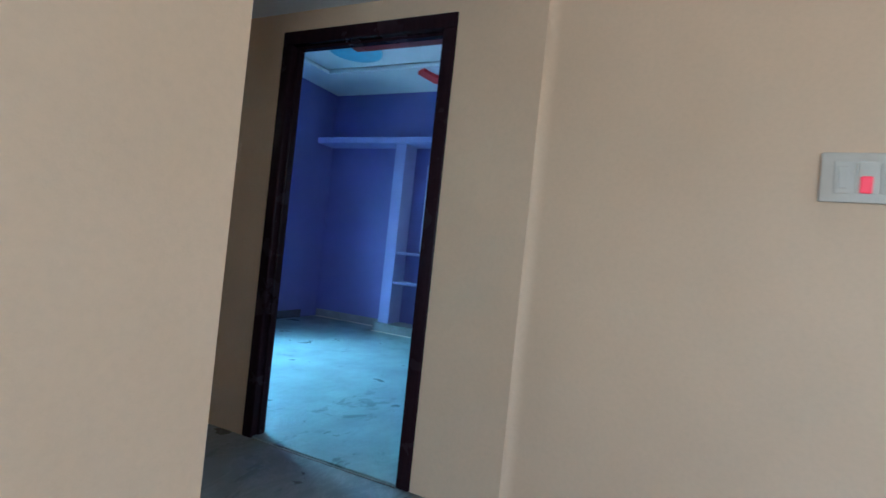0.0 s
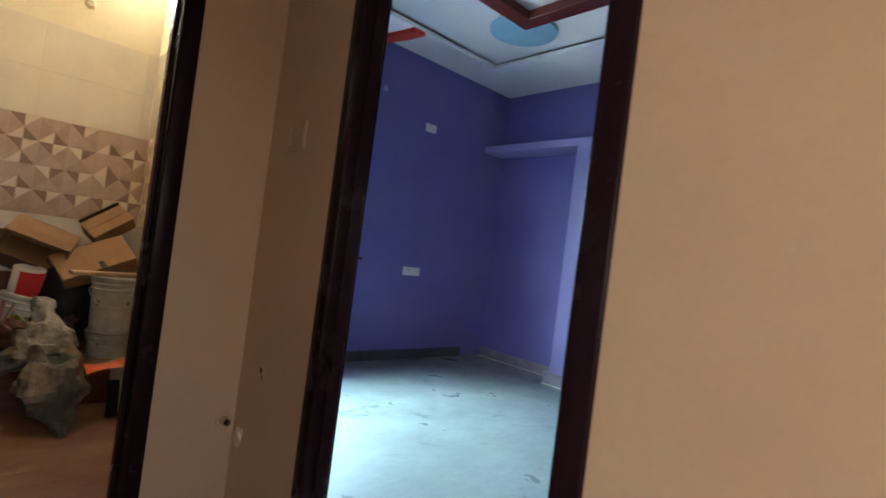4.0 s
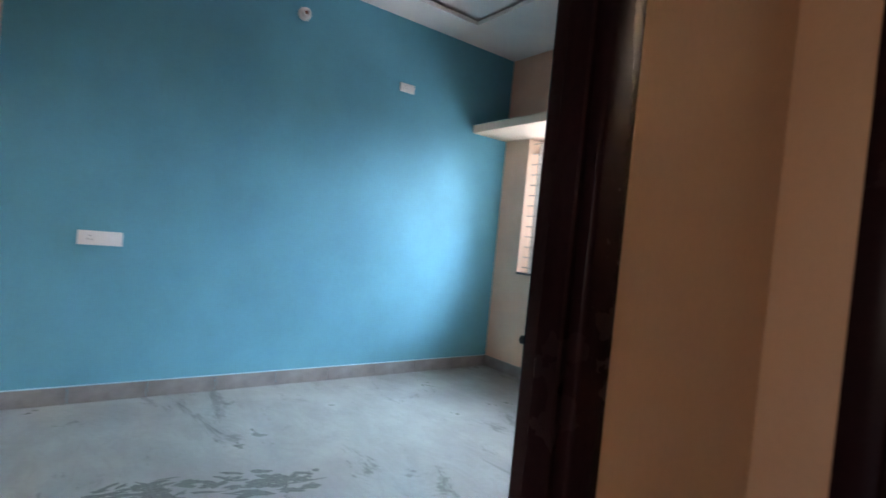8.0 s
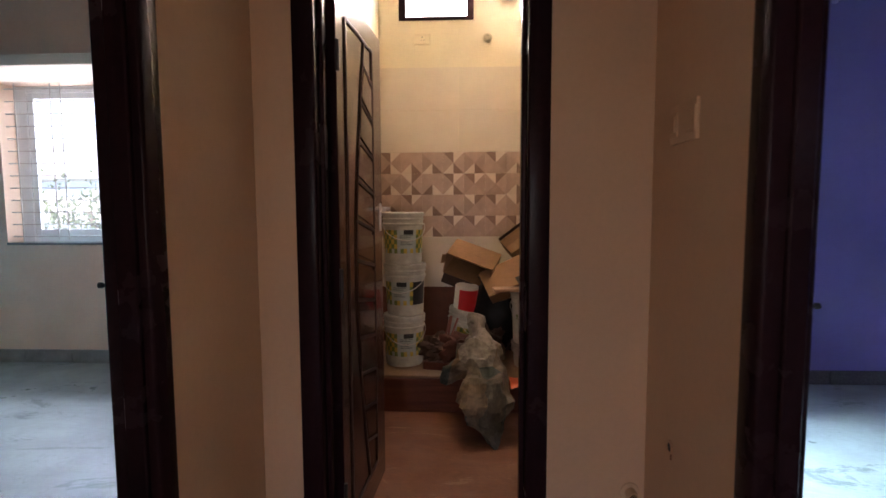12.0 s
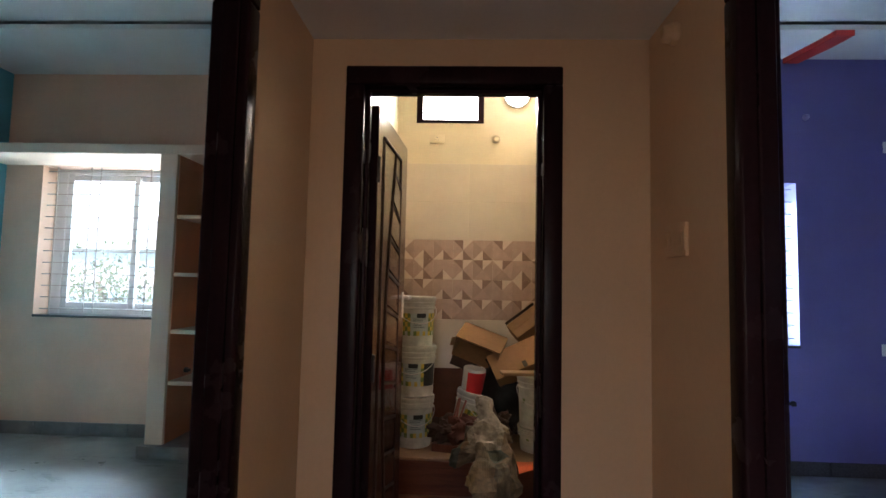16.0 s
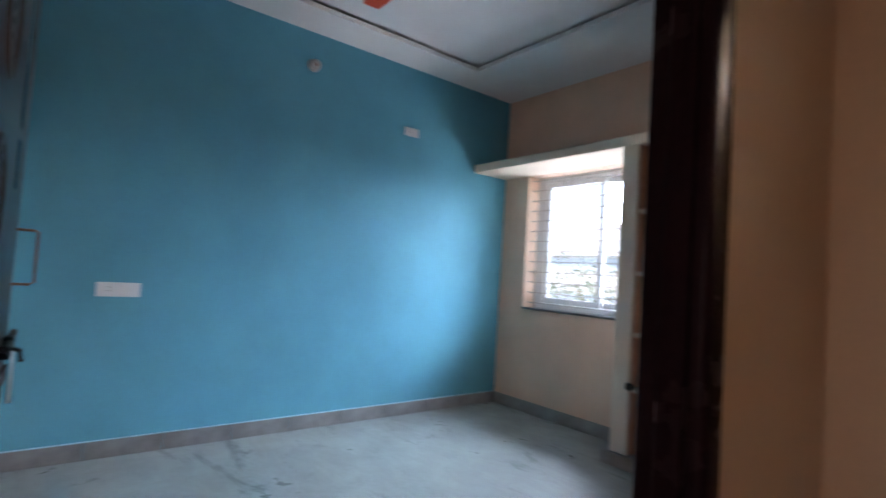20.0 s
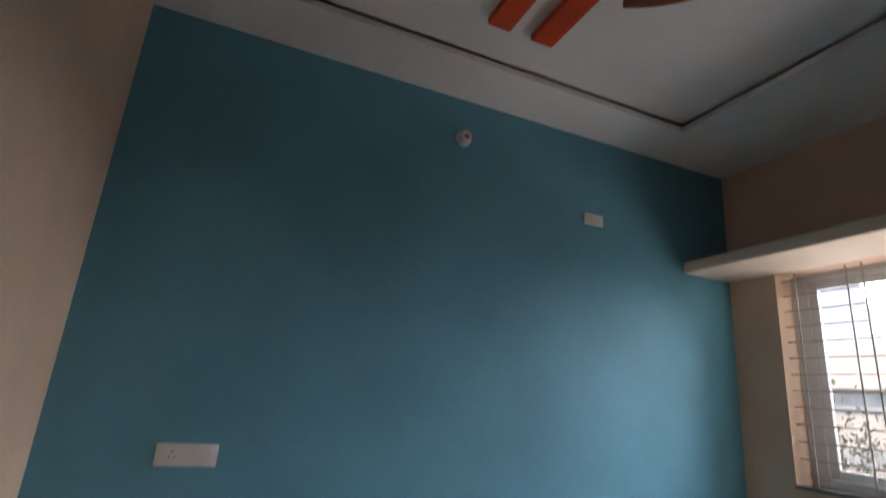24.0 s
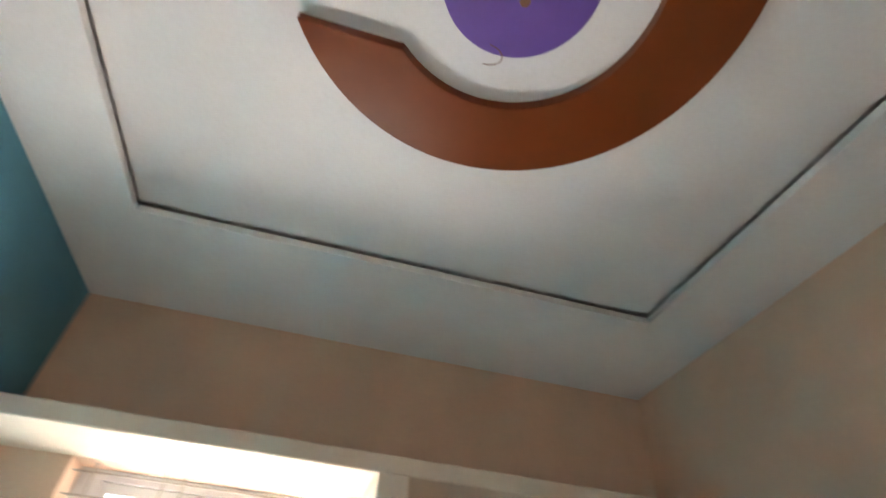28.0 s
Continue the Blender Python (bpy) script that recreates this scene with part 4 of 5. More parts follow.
for o in ([(2.90, 1.61), (3.02, 1.61), (3.0, 1.78), (2.93, 2.05), (2.82, 2.05), (2.88, 1.76)], [(4.0, 0.30), (4.08, 0.42), (4.40, 0.36), (4.44, 0.24), (4.36, 0.20), (4.12, 0.28)]):
    tagged(link_mesh("ceiling_hook_ornament", prism(o, 3.03, CEIL, 0.003), HOOKRED), "red plaster hook across the ceiling border", "ceiling ornament", "red hooks")

structure(link_mesh("trim_purple_east", box_mesh(PE - 0.045, PE - 0.012, 0.90, PN - 0.05, 0.0, 0.007, 0.003), OFFWHITE), "pale dusty strip at the foot of the violet wall", "trim")
structure(link_mesh("trim_purple_plinth", box_mesh(4.412, 4.44, PS + 0.01, 0.90, 0.0, 0.007, 0.003), OFFWHITE), "pale dusty strip at the foot of the violet plinth", "trim")

# ---- bathroom ----
structure(link_mesh("bath_ledge", box_mesh(LW, BR, 1.50, BN, -0.01, 0.20, 0.006), LEDGE), "reddish brown tiled ledge across the bathroom", "ledge")
structure(link_mesh("bath_ledge_top", box_mesh(LW + 0.002, BR - 0.002, 1.51, BN - 0.002, 0.20, 0.218, 0.004), DUSTYLEDGE), "dusty stone top of the bathroom ledge", "ledge top")


def bucket(name, m, label, faded=False, dark=False):
    """A paint bucket with ribbed collar, lid, wire handle and printed wrap."""
    t = new(name)
    t.matrix_basis = m
    tagged(t, label, "bucket", "paint buckets")
    prof = [(0.116, 0.0), (0.120, 0.004), (0.129, 0.245), (0.129, 0.250), (0.138, 0.254), (0.138, 0.262), (0.131, 0.266), (0.131, 0.283), (0.139, 0.286), (0.139, 0.294), (0.132, 0.298), (0.133, 0.318)]
    part("body", lathe(prof, 40), BUCKETWHITE, t, "", True)
    part("lid", lathe([(0.138, 0.306), (0.141, 0.310), (0.141, 0.330), (0.135, 0.336), (0.126, 0.334), (0.0, 0.334)], 40), BUCKETWHITE, t, "", True)
    # printed wrap, a band of checks round the front
    n = 18
    for row, (z0, z1) in enumerate([(0.192 - 0.030 * k, 0.222 - 0.030 * k) for k in range(5)]):
        for k in range(n):
            a0, a1 = math.pi * (1.02 + 0.96 * k / n), math.pi * (1.02 + 0.96 * (k + 1) / n)
            mid = row < 4 and 0.36 < (k + 0.5) / n < 0.64
            mat = LABELGREY if mid else (LABELGREEN if (k + row) % 2 else LABELYELLOW)
            if row == 0 and 0.42 < (k + 0.5) / n < 0.60:
                mat = LABELDARK
            if row == 4 and (k * 7 + 3) % 5 < 2:
                mat = LABELGREY
            if dark and (k + 0.5) / n > 0.74:
                mat = LABELDARK
            if faded and (row != 1 or k % 4):
                continue
            bm = bmesh.new()
            rr = [0.1212 + 0.0095 * z / 0.25 * 0.98 + 0.0006 for z in (z0, z1)]
            vs = [bm.verts.new((r * math.cos(a), r * math.sin(a), z)) for (r, z, a) in ((rr[0], z0, a0), (rr[0], z0, a1), (rr[1], z1, a1), (rr[1], z1, a0))]
            bm.faces.new(vs)
            part("label_patch", bm, mat, t)
    # unreadable lines of print on the pale middle
    for z, a0, a1 in ((0.182, 1.385, 1.60), (0.170, 1.385, 1.56), (0.150, 1.40, 1.61), (0.138, 1.40, 1.53), (0.126, 1.40, 1.59)):
        if faded:
            continue
        bm = bmesh.new()
        for k in range(6):
            u0, u1 = math.pi * (a0 + (a1 - a0) * k / 6), math.pi * (a0 + (a1 - a0) * (k + 0.86) / 6)
            r = 0.1212 + 0.0095 * z / 0.25 + 0.0012
            bm.faces.new([bm.verts.new((r * math.cos(u), r * math.sin(u), zz)) for u, zz in ((u0, z), (u1, z), (u1, z + 0.006), (u0, z + 0.006))])
        part("print_line", bm, PRINTGREY, t)
    pts = [(0.140 * math.cos(a), 0.140 * math.sin(a) - 0.01, 0.255 - 0.10 * math.sin(math.pi * k / 12)) for k, a in ((k, math.pi + math.pi * k / 12) for k in range(13))]
    part("wire_handle", tube(pts, 0.0028, 6), STEEL, t, "", True)
    return t


for k, (dx, dy, a) in enumerate(((0.0, 0.0, 14), (0.008, 0.004, -9), (-0.002, 0.0, 18))):
    bucket("paint_bucket", pose(0.113 + dx, 1.79 + dy, 0.218 + 0.337 * k, 0, 0, a), "white paint bucket with a green and yellow wrap, stacked", dark=(k == 1))
bucket("paint_bucket", pose(0.475, 1.93, 0.220, 10, 9, 60), "white paint bucket half hidden behind the sack")
bucket("paint_bucket", pose(0.955, 1.74, 0.38, 0, 0, -10), "white paint bucket with a faded wrap standing on another", faded=True)
low = bucket("paint_bucket", pose(0.97, 1.76, 0.218, 0, 0, 0) @ Matrix.Diagonal((1.05, 1.05, 0.47, 1)), "squat white tub under a paint bucket", faded=True)
bm = box_mesh(-0.20, 0.16, -0.05, 0.05, 0, 0.022, 0.004)
tagged(link_mesh("timber_batten", bm, BAREWOOD), "pale timber batten lying across a bucket", "plank").matrix_basis = pose(0.90, 1.70, 0.720, 0, 0, 6)

# red and white tin on the half-hidden bucket
tin = thing("paint_tin", (0.535, 1.90, 0.556), "red and white paint tin tilted on a bucket", "tin", "", -20)
tin.matrix_basis = pose(0.515, 1.93, 0.535, 5, 7, -14)
part("body", lathe([(0.078, 0), (0.080, 0.003), (0.080, 0.185), (0.076, 0.19), (0.070, 0.186), (0.0, 0.186)], 32), PLASTIC, tin, "", True)
bm = bmesh.new()
n = 20
for k in range(n):
    a0, a1 = math.pi * (1.38 + 0.8 * k / n), math.pi * (1.38 + 0.8 * (k + 1) / n)
    lo = 0.012 + (0.02 if k < 3 else 0)
    bm.faces.new([bm.verts.new((0.0812 * math.cos(a), 0.0812 * math.sin(a), z)) for a, z in ((a0, lo), (a1, lo), (a1, 0.172), (a0, 0.172))])
part("red_label", bm, REDTIN, tin, "red printed label")


def carton(m, w, d, h, label, flap=0, slot=False, hollow=False):
    """A cardboard box with a taped seam; flap: degrees by which one lid flap stands up; slot: a hand hole; hollow: its front end is open."""
    t = new("carton")
    t.matrix_basis = m
    tagged(t, label, "cardboard box", "cartons")
    if hollow:
        k = 0.004
        bm = box_mesh(-w / 2, w / 2, -d / 2, d / 2, 0, k, 0.001)
        add_box(bm, -w / 2, -w / 2 + k, -d / 2, d / 2, k, h - 0.008, 0.001)
        add_box(bm, w / 2 - k, w / 2, -d / 2, d / 2, k, h - 0.008, 0.001)
        add_box(bm, -w / 2 + k, w / 2 - k, d / 2 - k, d / 2, k, h - 0.008, 0.001)
        add_box(bm, -w / 2, w / 2, -d / 2, d / 2, h - 0.008, h - 0.004, 0.001)
        part("body", bm, CARD, t)
        part("end_flap", box_mesh(-0.028, 0.0, -0.002, 0.002, h * 0.5, h - 0.01, 0.001, m=Matrix.Translation((-w / 2, -d / 2, 0)) @ Matrix.Rotation(radians(35), 4, "Z")), CARD, t)
        # lower flap in the dark tone: the shaded front put into its colour
        part("end_flap", box_mesh(-w / 2 + 0.01, w / 2 - 0.01, -0.002, 0.002, -0.07, 0.0, 0.001, m=Matrix.Translation((0, -d / 2, 0.002)) @ Matrix.Rotation(radians(-25), 4, "X")), WRAPSHADE, t)
    else:
        part("body", box_mesh(-w / 2, w / 2, -d / 2, d / 2, 0, h - 0.004, 0.003), CARD, t)
    part("lid_flap", box_mesh(-w / 2, w / 2, -d / 2, -0.001, h - 0.004, h, 0.001), CARD, t)
    if flap:
        mm = Matrix.Translation((0, d / 2, h - 0.004)) @ Matrix.Rotation(-radians(flap), 4, "X")
        # raised flap in the same dark tone, darker than the lid
        part("raised_flap", box_mesh(-w / 2, w / 2, -d * 0.18, 0, 0.004, 0.008, 0.001, m=mm), WRAPSHADE, t)
        part("lid_flap", box_mesh(-w / 2, w / 2, 0.001, d / 2, h - 0.004, h, 0.001), CARD, t)
    else:
        part("lid_flap", box_mesh(-w / 2, w / 2, 0.001, d / 2, h - 0.004, h, 0.001), CARD, t)
        part("tape", box_mesh(-w / 2 + 0.01, w / 2 - 0.01, -0.02, 0.02, h, h + 0.0006), CARD, t)
    for s in (-1, 1):
        part("side_flap", box_mesh(-0.002 + s * w / 2, 0.002 + s * w / 2, -d / 2 + 0.01, d / 2 - 0.01, h * 0.3, h - 0.004, 0.001), CARD, t)
    if slot:
        part("hand_slot", box_mesh(0.005, 0.035, -d / 2 + 0.002, -d / 2 + 0.06, h - 0.0005, h + 0.0012), DARKHOLE, t, "black cut-out slot")
    return t


def tipped(corner, run, deep, h, label, **more):
    """A carton lying askew: its lid's back corner, the lid's long edge and its edge towards the door."""
    w, d = Vector(run), Vector(deep)
    ex = w.normalized()
    ey = -(d - ex * d.dot(ex)).normalized()
    ez = ex.cross(ey)
    m = Matrix((ex, ey, ez)).transposed().to_4x4()
    m.translation = Vector(corner) + w / 2 - ey * d.length / 2 - ez * h
    return carton(m, w.length, d.length, h, label, **more)


tipped((0.465, 2.12, 1.035), (0.315, -0.07, -0.11), (-0.075, -0.185, -0.09), 0.17, "brown cardboard box tipped on the pile, its end open", hollow=True)
tipped((0.612, 1.96, 0.80), (0.370, 0.02, 0.168), (0.07, -0.19, -0.13), 0.11, "brown cardboard box with a cut-out slot", slot=True)
tipped((0.775, 2.16, 1.01), (0.215, 0.03, 0.160), (0.09, -0.10, -0.07), 0.11, "brown cardboard box with an open flap on the pile", flap=100)
# what carries the boxes: black bags and offcuts
def lump(name, place, size, mat, label, category, seed, rough=0.18):
    bm = bmesh.new()
    bmesh.ops.create_icosphere(bm, subdivisions=4, radius=1.0)
    for v in bm.verts:
        d = v.co.normalized()
        k = 1 + rough * noise.noise(d * 2.2 + Vector((seed, 0, 0))) + rough * 0.45 * noise.noise(d * 6 + Vector((0, seed, 0)))
        v.co = Vector((d.x * size[0] * k, d.y * size[1] * k, max(-0.86, d.z) * size[2] * k))
    low = min(v.co.z for v in bm.verts)
    for v in bm.verts:
        v.co.z -= low
    ob = link_mesh(name, bm, mat, smooth=True)
    ob.matrix_basis = Matrix.Translation(place)
    return tagged(ob, label, category)


lump("rubbish_bag", (0.74, 2.02, 0.218), (0.22, 0.22, 0.30), BLACKPL, "crumpled black rubbish bag under the boxes", "bag", 3.1)
lump("rubbish_bag", (0.66, 1.80, 0.218), (0.12, 0.13, 0.12), WRAPSHADE, "brown crumpled paper bag on the ledge", "bag", 5.7, 0.45)
lump("rubbish_bag", (0.35, 1.74, 0.218), (0.13, 0.12, 0.095), WRAPSHADE, "dark brown crumpled wrapping beside the buckets", "bag", 8.3, 0.5)
lump("rubbish_bag", (0.50, 1.68, 0.218), (0.15, 0.09, 0.105), REDWRAP, "reddish brown crumpled wrapping before the leaning bucket", "bag", 12.9, 0.5)
tagged(link_mesh("timber_offcut", box_mesh(-0.17, 0.17, -0.03, 0.03, 0, 0.05, 0.005), LEDGE), "dark timber offcut on the ledge", "plank").matrix_basis = pose(0.42, 1.63, 0.218, 0, 0, -12)
for x, a in ((0.375, 14), (0.39, 20), (0.41, 9)):
    tagged(link_mesh("plastic_pipe", tube([(0, 0, 0), (0, 0.02, 0.33)], 0.007, 8), PINK), "thin pink plastic pipe leaning by the buckets", "pipe", "pink pipes").matrix_basis = pose(x - 0.03, 1.70, 0.225, 0, a, 0)


# woven sack slumped over the ledge's edge
def crease(p):
    """Sharp folds: high where two noise fields cross zero."""
    a = abs(noise.noise(p * 9.0)) + 0.5 * abs(noise.noise(p * 21.0 + Vector((3, 1, 7))))
    return 0.5 - a


def sack():
    t = thing("woven_sack", (0.625, 1.20, -0.01), "crumpled grey and green printed woven plastic sack slumped over the ledge", "sack")
    # half widths, height, lean towards the ledge and sideways
    prof = [(0.012, 0.02, 0.0, -0.15, 0.05), (0.050, 0.05, 0.05, -0.13, 0.035), (0.100, 0.08, 0.12, -0.08, 0.005), (0.122, 0.10, 0.20, -0.01, -0.01), (0.095, 0.10, 0.29, 0.10, 0.0), (0.085, 0.09, 0.36, 0.20, 0.0), (0.080, 0.08, 0.43, 0.28, -0.02), (0.048, 0.05, 0.50, 0.36, -0.025), (0.030, 0.03, 0.56, 0.40, -0.03), (0.040, 0.02, 0.60, 0.41, -0.03), (0.008, 0.008, 0.63, 0.42, -0.03)]
    n = 26

    def loft(rows, seed):
        bm = bmesh.new()
        rings = []
        for i, (rx, ry, z, y, x) in enumerate(rows):
            ring = []
            for k in range(n):
                a = 2 * math.pi * k / n
                f = 1 + 0.16 * math.sin(3 * a + i * 0.6 + seed) + 0.30 * noise.noise(Vector((math.cos(a) * 1.7 + seed, math.sin(a) * 1.7, i * 0.7)))
                ring.append(bm.verts.new((x + rx * f * math.cos(a), y + ry * f * math.sin(a), z)))
            rings.append(ring)
        for a, b in zip(rings, rings[1:]):
            for k in range(n):
                bm.faces.new((a[k], a[(k + 1) % n], b[(k + 1) % n], b[k]))
        bm.faces.new(rings[0][::-1])
        bm.faces.new(rings[-1])
        bmesh.ops.subdivide_edges(bm, edges=bm.edges[:], cuts=2, use_grid_fill=True, smooth=0.2)
        bmesh.ops.triangulate(bm, faces=bm.faces[:])
        bm.normal_update()
        for v in bm.verts:
            v.co += v.normal * (0.075 * crease(v.co * 0.62) - 0.010)
            v.co.z = max(v.co.z, 0.0)
        for f in bm.faces:
            c = f.calc_center_median()
            f.material_index = 1 if c.z + 0.16 * noise.noise(c * 7.0) > 0.49 else 0
        return bm

    part("bag", loft([(a * 1.16, b, c * 0.96, d, e) for a, b, c, d, e in prof], 0.0), [SACK, SACKPALE], t)
    # the slumped lobe on the ledge and the small fold beside the neck
    part("lobe", loft([(0.03, 0.03, 0.225, 0.24, -0.23), (0.075, 0.07, 0.26, 0.25, -0.19), (0.095, 0.08, 0.31, 0.26, -0.13), (0.09, 0.075, 0.37, 0.27, -0.08), (0.07, 0.06, 0.42, 0.30, -0.05), (0.02, 0.02, 0.46, 0.32, -0.02)], 2.0), [SACK, SACKPALE], t)
    part("fold", loft([(0.015, 0.02, 0.34, 0.30, 0.13), (0.045, 0.04, 0.37, 0.29, 0.10), (0.045, 0.04, 0.41, 0.30, 0.06), (0.02, 0.02, 0.45, 0.32, 0.01)], 4.0), [SACK, SACKPALE], t)


sack()
tagged(link_mesh("broom_stick", tube([(0.93, 1.0, 0.0), (1.10, 1.26, 0.60)], 0.011, 8), LEDGE), "dark brown wooden stick leaning beside the tub", "stick")
tub = thing("orange_tub", (1.02, 1.36, -0.01), "white tub with an orange plastic sheet over its rim", "tub")
part("body", lathe([(0.09, 0), (0.093, 0.004), (0.115, 0.26), (0.120, 0.262), (0.120, 0.275), (0.110, 0.275)], 32), BUCKETWHITE, tub, "", True)
bm = bmesh.new()
bmesh.ops.create_grid(bm, x_segments=12, y_segments=8, size=0.5)
for v in bm.verts:
    u, w = v.co.x, v.co.y
    v.co = Vector((u * 0.33 - 0.075, w * 0.13 - 0.03, 0.285 + 0.02 * math.sin(7 * u) * w - 0.06 * max(0, -w - 0.2) - 0.05 * max(0, -u)))
bmesh.ops.solidify(bm, geom=bm.faces[:], thickness=0.003)
part("orange_sheet", bm, ORANGEPL, tub, "bright orange plastic sheet", True)
tagged(link_mesh("black_plate", box_mesh(-0.03, 0.03, -0.006, 0.006, 0, 0.20, 0.003), BLACKPL), "narrow black board leaning on the tub", "board").matrix_basis = pose(0.915, 1.24, -0.01, -14, 0, 0)

# round ceiling-type lamp on the bathroom wall
lamp = thing("round_lamp", (0.852, BN, 2.87), "lit round white bulkhead lamp on the bathroom wall", "lamp")
part("rim", lathe([(0.10, 0), (0.105, 0.008), (0.105, 0.03), (0.098, 0.036)], 36, pose(0, 0, 0, 90)), PLASTIC, lamp, "", True)
part("diffuser", lathe([(0.098, 0.030), (0.085, 0.05), (0.05, 0.064), (0.0, 0.068)], 36, pose(0, 0, 0, 90)), LAMPGLOW, lamp, "glowing frosted diffuser", True)

# ---- a dried smear of dark cement slurry on the blue room's marble ----
rnd = random.Random(31)
bm = bmesh.new()
for k in range(110):
    f = rnd.random()
    cx = -2.24 + 0.22 * f + rnd.gauss(0, 0.055) * (1.2 - abs(f - 0.55))
    cy = -0.92 + 0.90 * f + rnd.gauss(0, 0.05)
    long, thin, turn = rnd.uniform(0.012, 0.075), rnd.uniform(0.005, 0.022), 1.35 + rnd.gauss(0, 0.35)
    rim = []
    for n in range(11):
        a = 2 * math.pi * n / 11
        u, v = long * math.cos(a) * rnd.uniform(0.6, 1.25), thin * math.sin(a) * rnd.uniform(0.5, 1.4)
        rim.append((cx + u * math.cos(turn) - v * math.sin(turn), cy + u * math.sin(turn) + v * math.cos(turn)))
    z = 0.0008 + 0.00001 * k
    bm.faces.new([bm.verts.new((x, y, z)) for x, y in rim])
bmesh.ops.recalc_face_normals(bm, faces=bm.faces[:])
tagged(link_mesh("floor_smear", bm, SLURRY), "dark dried cement smear on the grey marble floor", "floor stain", kind="stuff")

# ---- outside: ground, a neighbour's wall, trees ----
bm = bmesh.new()
bmesh.ops.create_grid(bm, x_segments=8, y_segments=8, size=400)
g = link_mesh("ground", bm, GROUND)
g.matrix_basis = Matrix.Translation((0, 0, -3.4))
structure(g, "dusty bare ground outside", "ground")
house = thing("neighbour_house", (-7.0, 9.0, -3.4), "white house with pale blue bands beyond the windows", "house")
part("wall", box_mesh(-5.0, 4.4, 0, 5, 0, 5.3, 0.02), CONCRETE, house)
part("roof", box_mesh(-5.2, 4.6, -0.25, 5.2, 5.3, 5.48, 0.02), CONCRETE, house)
part("parapet", box_mesh(-5.1, 4.5, -0.1, 0.1, 5.48, 6.1, 0.02), CONCRETE, house)
for z in (3.25, 4.1, 4.95):
    part("band", box_mesh(-5.02, 4.42, -0.04, 0.02, z, z + 0.30, 0.01), BANDBLUE, house, "pale blue band")
for x in (-3.6, -1.2, 1.2, 3.2):
    wob = part("window", box_mesh(x - 0.5, x + 0.5, -0.05, 0.02, 3.62, 4.02, 0.01), UPVC, house)
    part("pane", box_mesh(x - 0.44, x + 0.44, -0.062, -0.05, 3.67, 3.97), BLACKPL, wob)


near = thing("neighbour_house", (6.15, -3.2, -3.4), "grey rendered house close beside the violet room", "house")
part("wall", box_mesh(0, 4.0, 0, 9.0, 0, 6.8, 0.02), GREYRENDER, near)
part("roof", box_mesh(-0.25, 4.2, -0.2, 9.2, 6.8, 6.95, 0.02), CONCRETE, near)
part("ledge", box_mesh(-0.12, 0.01, 0.0, 9.0, 5.15, 5.27, 0.01), CONCRETE, near)


def tree(place, height, spread, seed, label):
    rnd = random.Random(seed)
    t = thing("tree", place, label, "tree", "trees")
    bm = bmesh.new()
    tube([(0, 0, 0), (0.1, 0.05, height * 0.3), (0.0, 0.1, height * 0.55)], 0.14, 8, bm)
    tips = []
    for k in range(7):
        a = k * 0.9 + rnd.random()
        tip = Vector((math.cos(a) * spread * rnd.uniform(0.4, 0.8), math.sin(a) * spread * rnd.uniform(0.4, 0.8), height * rnd.uniform(0.65, 0.95)))
        tube([(0, 0.08, height * 0.45), tuple(tip * 0.55 + Vector((0, 0, height * 0.2))), tuple(tip)], 0.05, 6, bm)
        tips.append(tip)
    part("trunk", bm, BARK, t)
    verts, faces = [], []
    for k in range(2600):
        tip = rnd.choice(tips)
        p = tip + Vector((rnd.gauss(0, 1), rnd.gauss(0, 1), rnd.gauss(0, 0.7))) * spread * 0.26
        q = Euler((rnd.uniform(0, 6), rnd.uniform(0, 6), rnd.uniform(0, 6))).to_matrix()
        s = rnd.uniform(0.035, 0.075)
        i = len(verts)
        for c in ((-s, 0, 0), (0, -s * 0.45, 0.01), (s, 0, 0), (0, s * 0.45, 0.01)):
            verts.append(tuple(p + q @ Vector(c)))
        faces.append((i, i + 1, i + 2, i + 3))
    me = bpy.data.meshes.new("crown")
    me.from_pydata(verts, [], faces)
    me.materials.append(LEAFGREEN)
    crown = new("crown", me)
    crown.parent = t
    return t


tree((-3.4, 6.6, -3.4), 4.6, 1.5, 4, "green leafy tree outside the blue room's window")
tree((-5.7, 7.6, -3.4), 5.0, 1.7, 12, "taller green tree before the white house")
tree((3.2, 10.5, -3.4), 5.6, 1.8, 9, "green leafy tree outside the violet room's window")

# ---- bathroom wall tiles, piece by piece ----
CELL = 0.1595


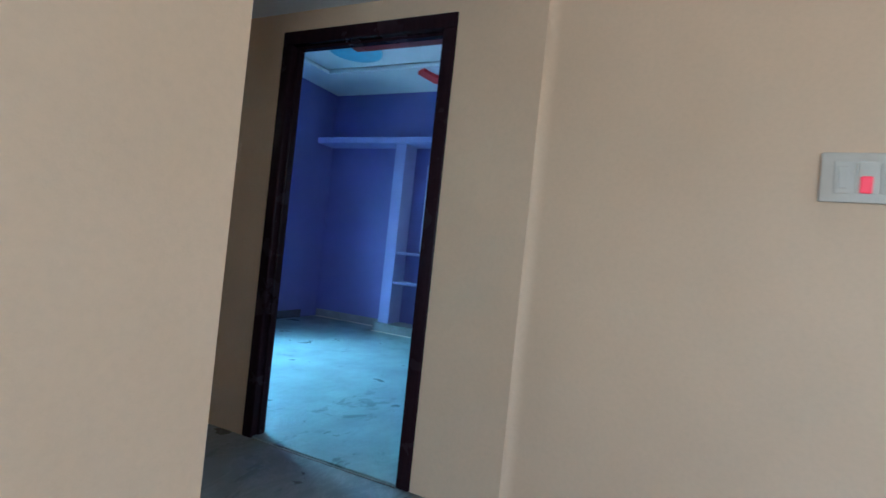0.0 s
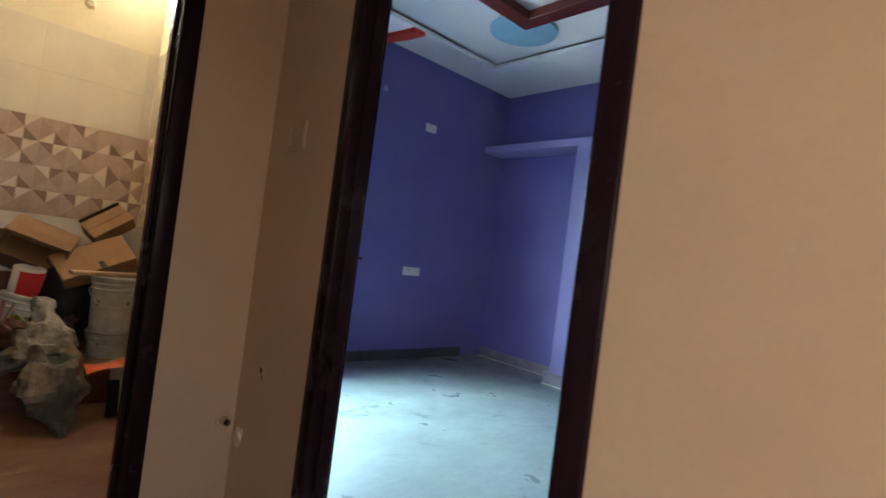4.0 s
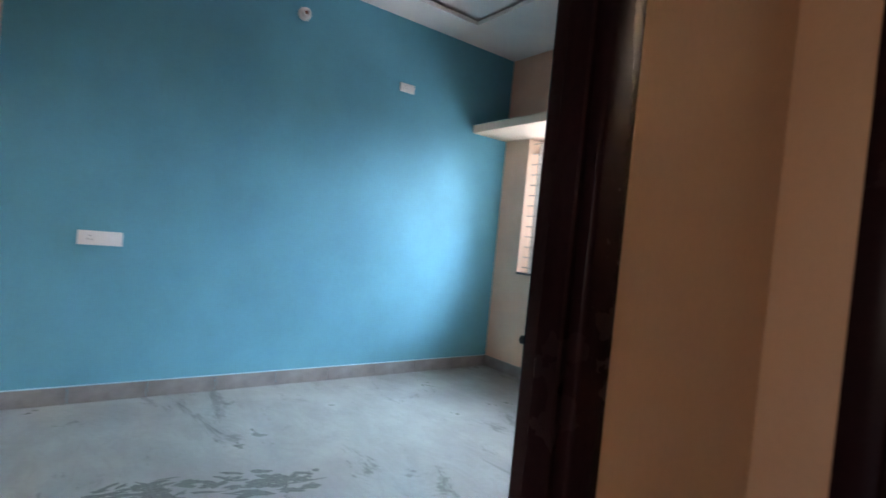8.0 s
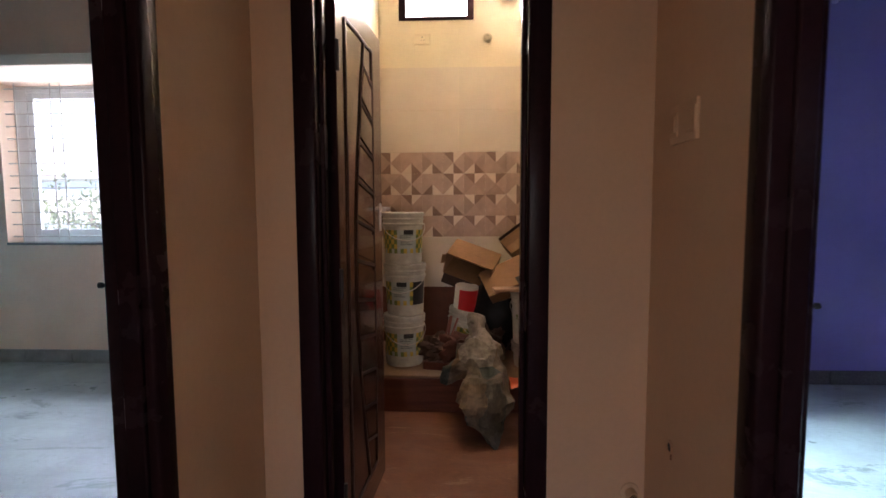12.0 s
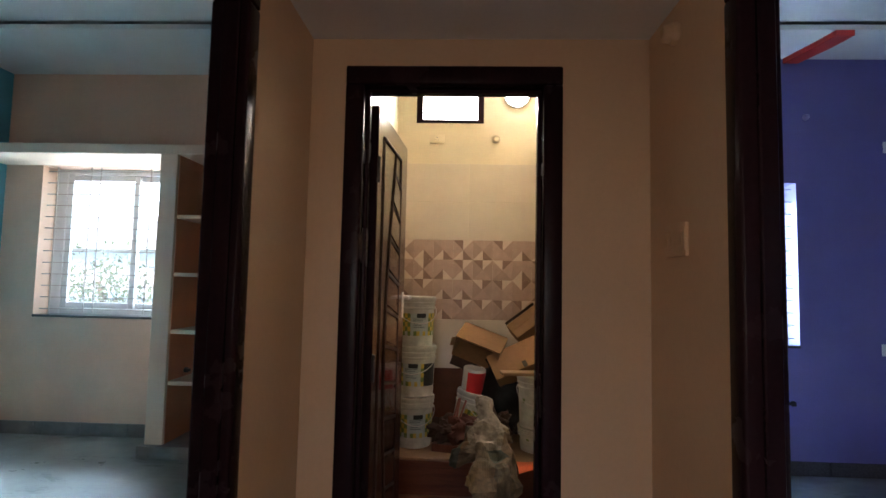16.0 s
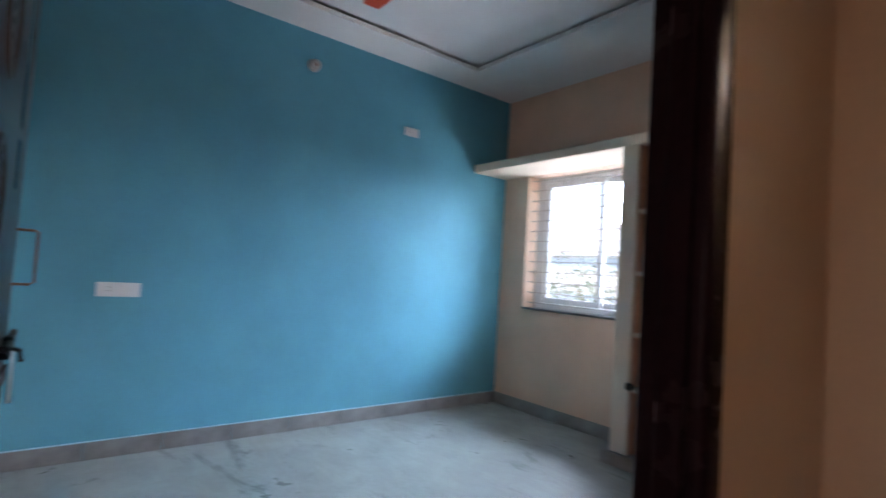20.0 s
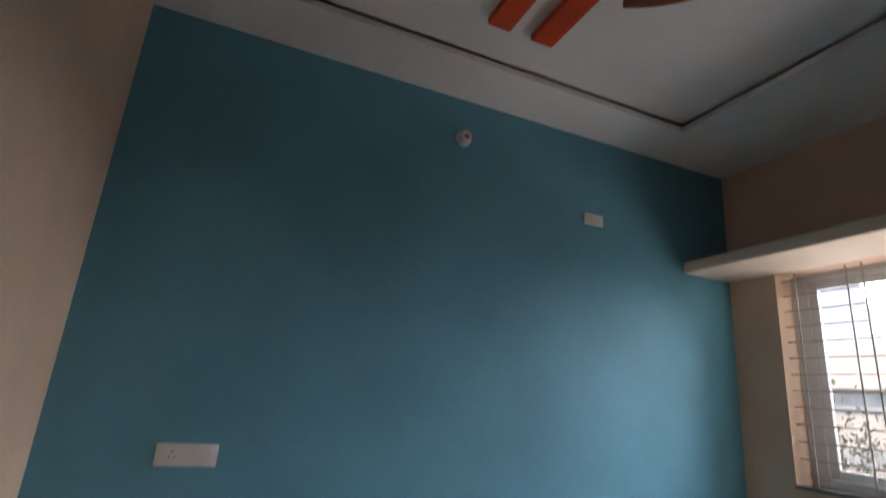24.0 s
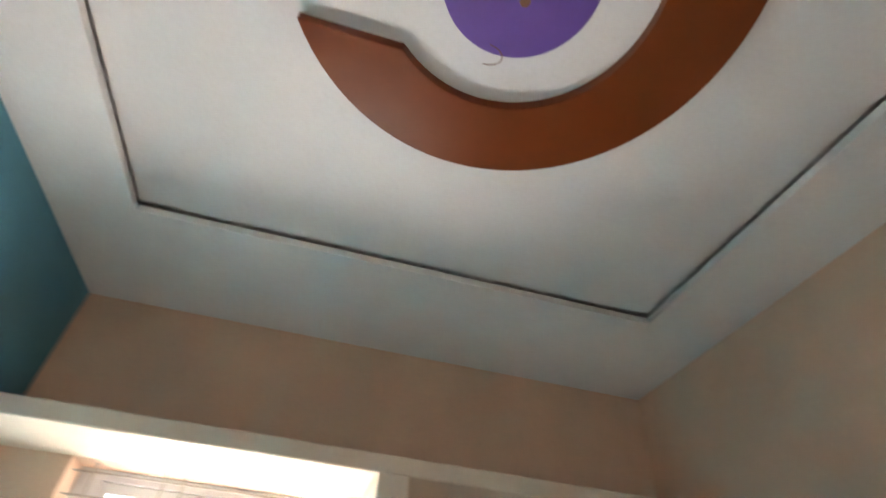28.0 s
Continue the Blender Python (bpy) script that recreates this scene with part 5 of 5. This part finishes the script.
def facet_tile(seed):
    """A square tile of two by two cells; each cell is eight facets about a raised middle, most of them tan, some in pairs of light and dark."""
    rnd = random.Random(40 + seed)
    bm = bmesh.new()
    s = CELL - 0.0008
    for i in range(2):
        for j in range(2):
            x, z = i * CELL, j * CELL
            h = s / 2
            c = [bm.verts.new((x + u * h, -0.006, z + v * h)) for u, v in ((0, 0), (1, 0), (2, 0), (2, 1), (2, 2), (1, 2), (0, 2), (0, 1))]
            mid = bm.verts.new((x + h, -0.0105, z + h))
            tones = [rnd.choice((0, 0, 3)) for n in range(4) for half in (0, 1)]
            for n in range(4):
                tones[2 * n + 1] = tones[2 * n]
            for n in rnd.choice(((0,), (2,), (2,), (0, 2))):
                tones[2 * n:2 * n + 2] = rnd.choice(((2, 1), (1, 2)))
            for n, mat in enumerate(tones):
                bm.faces.new((c[n], c[(n + 1) % 8], mid)).material_index = mat
    w = 2 * CELL - 0.002
    low = [bm.verts.new(p) for p in ((0, -0.006, 0), (w, -0.006, 0), (w, -0.006, w), (0, -0.006, w))]
    back = [bm.verts.new((v.co.x, 0.0, v.co.z)) for v in low]
    for k in range(4):
        bm.faces.new((low[k], back[k], back[(k + 1) % 4], low[(k + 1) % 4])).material_index = 3
    bmesh.ops.recalc_face_normals(bm, faces=bm.faces[:])
    return bm


def tiled(name, label, origin, turn, width, rows):
    """Rows of tiles on a wall: (z0, z1, kind). The wall runs along +x of its own axes and faces -y."""
    t = structure(new(name), label, "wall tiles")
    t.matrix_basis = Matrix.Translation(origin) @ pose(0, 0, 0, 0, 0, turn)
    for z0, z1, kind in rows:
        step = 2 * CELL if kind == "facet" else 0.60
        n = math.ceil(width / step - 0.01)
        for k in range(n):
            w = min(step, width - k * step) - 0.002
            if kind == "facet":
                key = ("facet", (k * 2 + 3 * (z0 > 1.2)) % 7)
                if key not in TILE_MESHES:
                    ob = part("tile", facet_tile(key[1]), [TILE_A, TILE_B, TILE_C, TILE_D], t)
                    TILE_MESHES[key] = ob.data
                else:
                    ob = new("tile", TILE_MESHES[key])
                    ob.parent = t
                ob.scale.x = w / (2 * CELL - 0.002)
            else:
                key = (round(w, 3), round(z1 - z0, 3), kind)
                if key not in TILE_MESHES:
                    ob = part("tile", box_mesh(0, w, -0.006, 0.0, 0, z1 - z0 - 0.002, 0.001), TILE_BROWN if kind == "brown" else TILE_PLAIN, t)
                    TILE_MESHES[key] = ob.data
                else:
                    ob = new("tile", TILE_MESHES[key])
                    ob.parent = t
            ob.location = (k * step, 0, z0)


TILE_MESHES = {}
ROWS = [(0.218, 0.65, "brown"), (0.65, 1.035, "plain"), (1.035, 1.354, "facet"), (1.354, 1.673, "facet"), (1.673, 1.985, "plain"), (1.985, 2.30, "plain")]
tiled("tiles_bath_north", "cream wall tiles with a faceted brown band", (LW, BN, 0), 0, BR - LW, ROWS)
tiled("tiles_bath_east", "cream wall tiles with a faceted brown band", (BR, BN - 0.007, 0), -90, BN - 0.13, [(0.0, 0.218, "brown")] + ROWS)
tiled("tiles_bath_west", "cream wall tiles with a faceted brown band", (LW, 0.125, 0), 90, BN - 0.14, [(0.0, 0.218, "brown")] + ROWS)
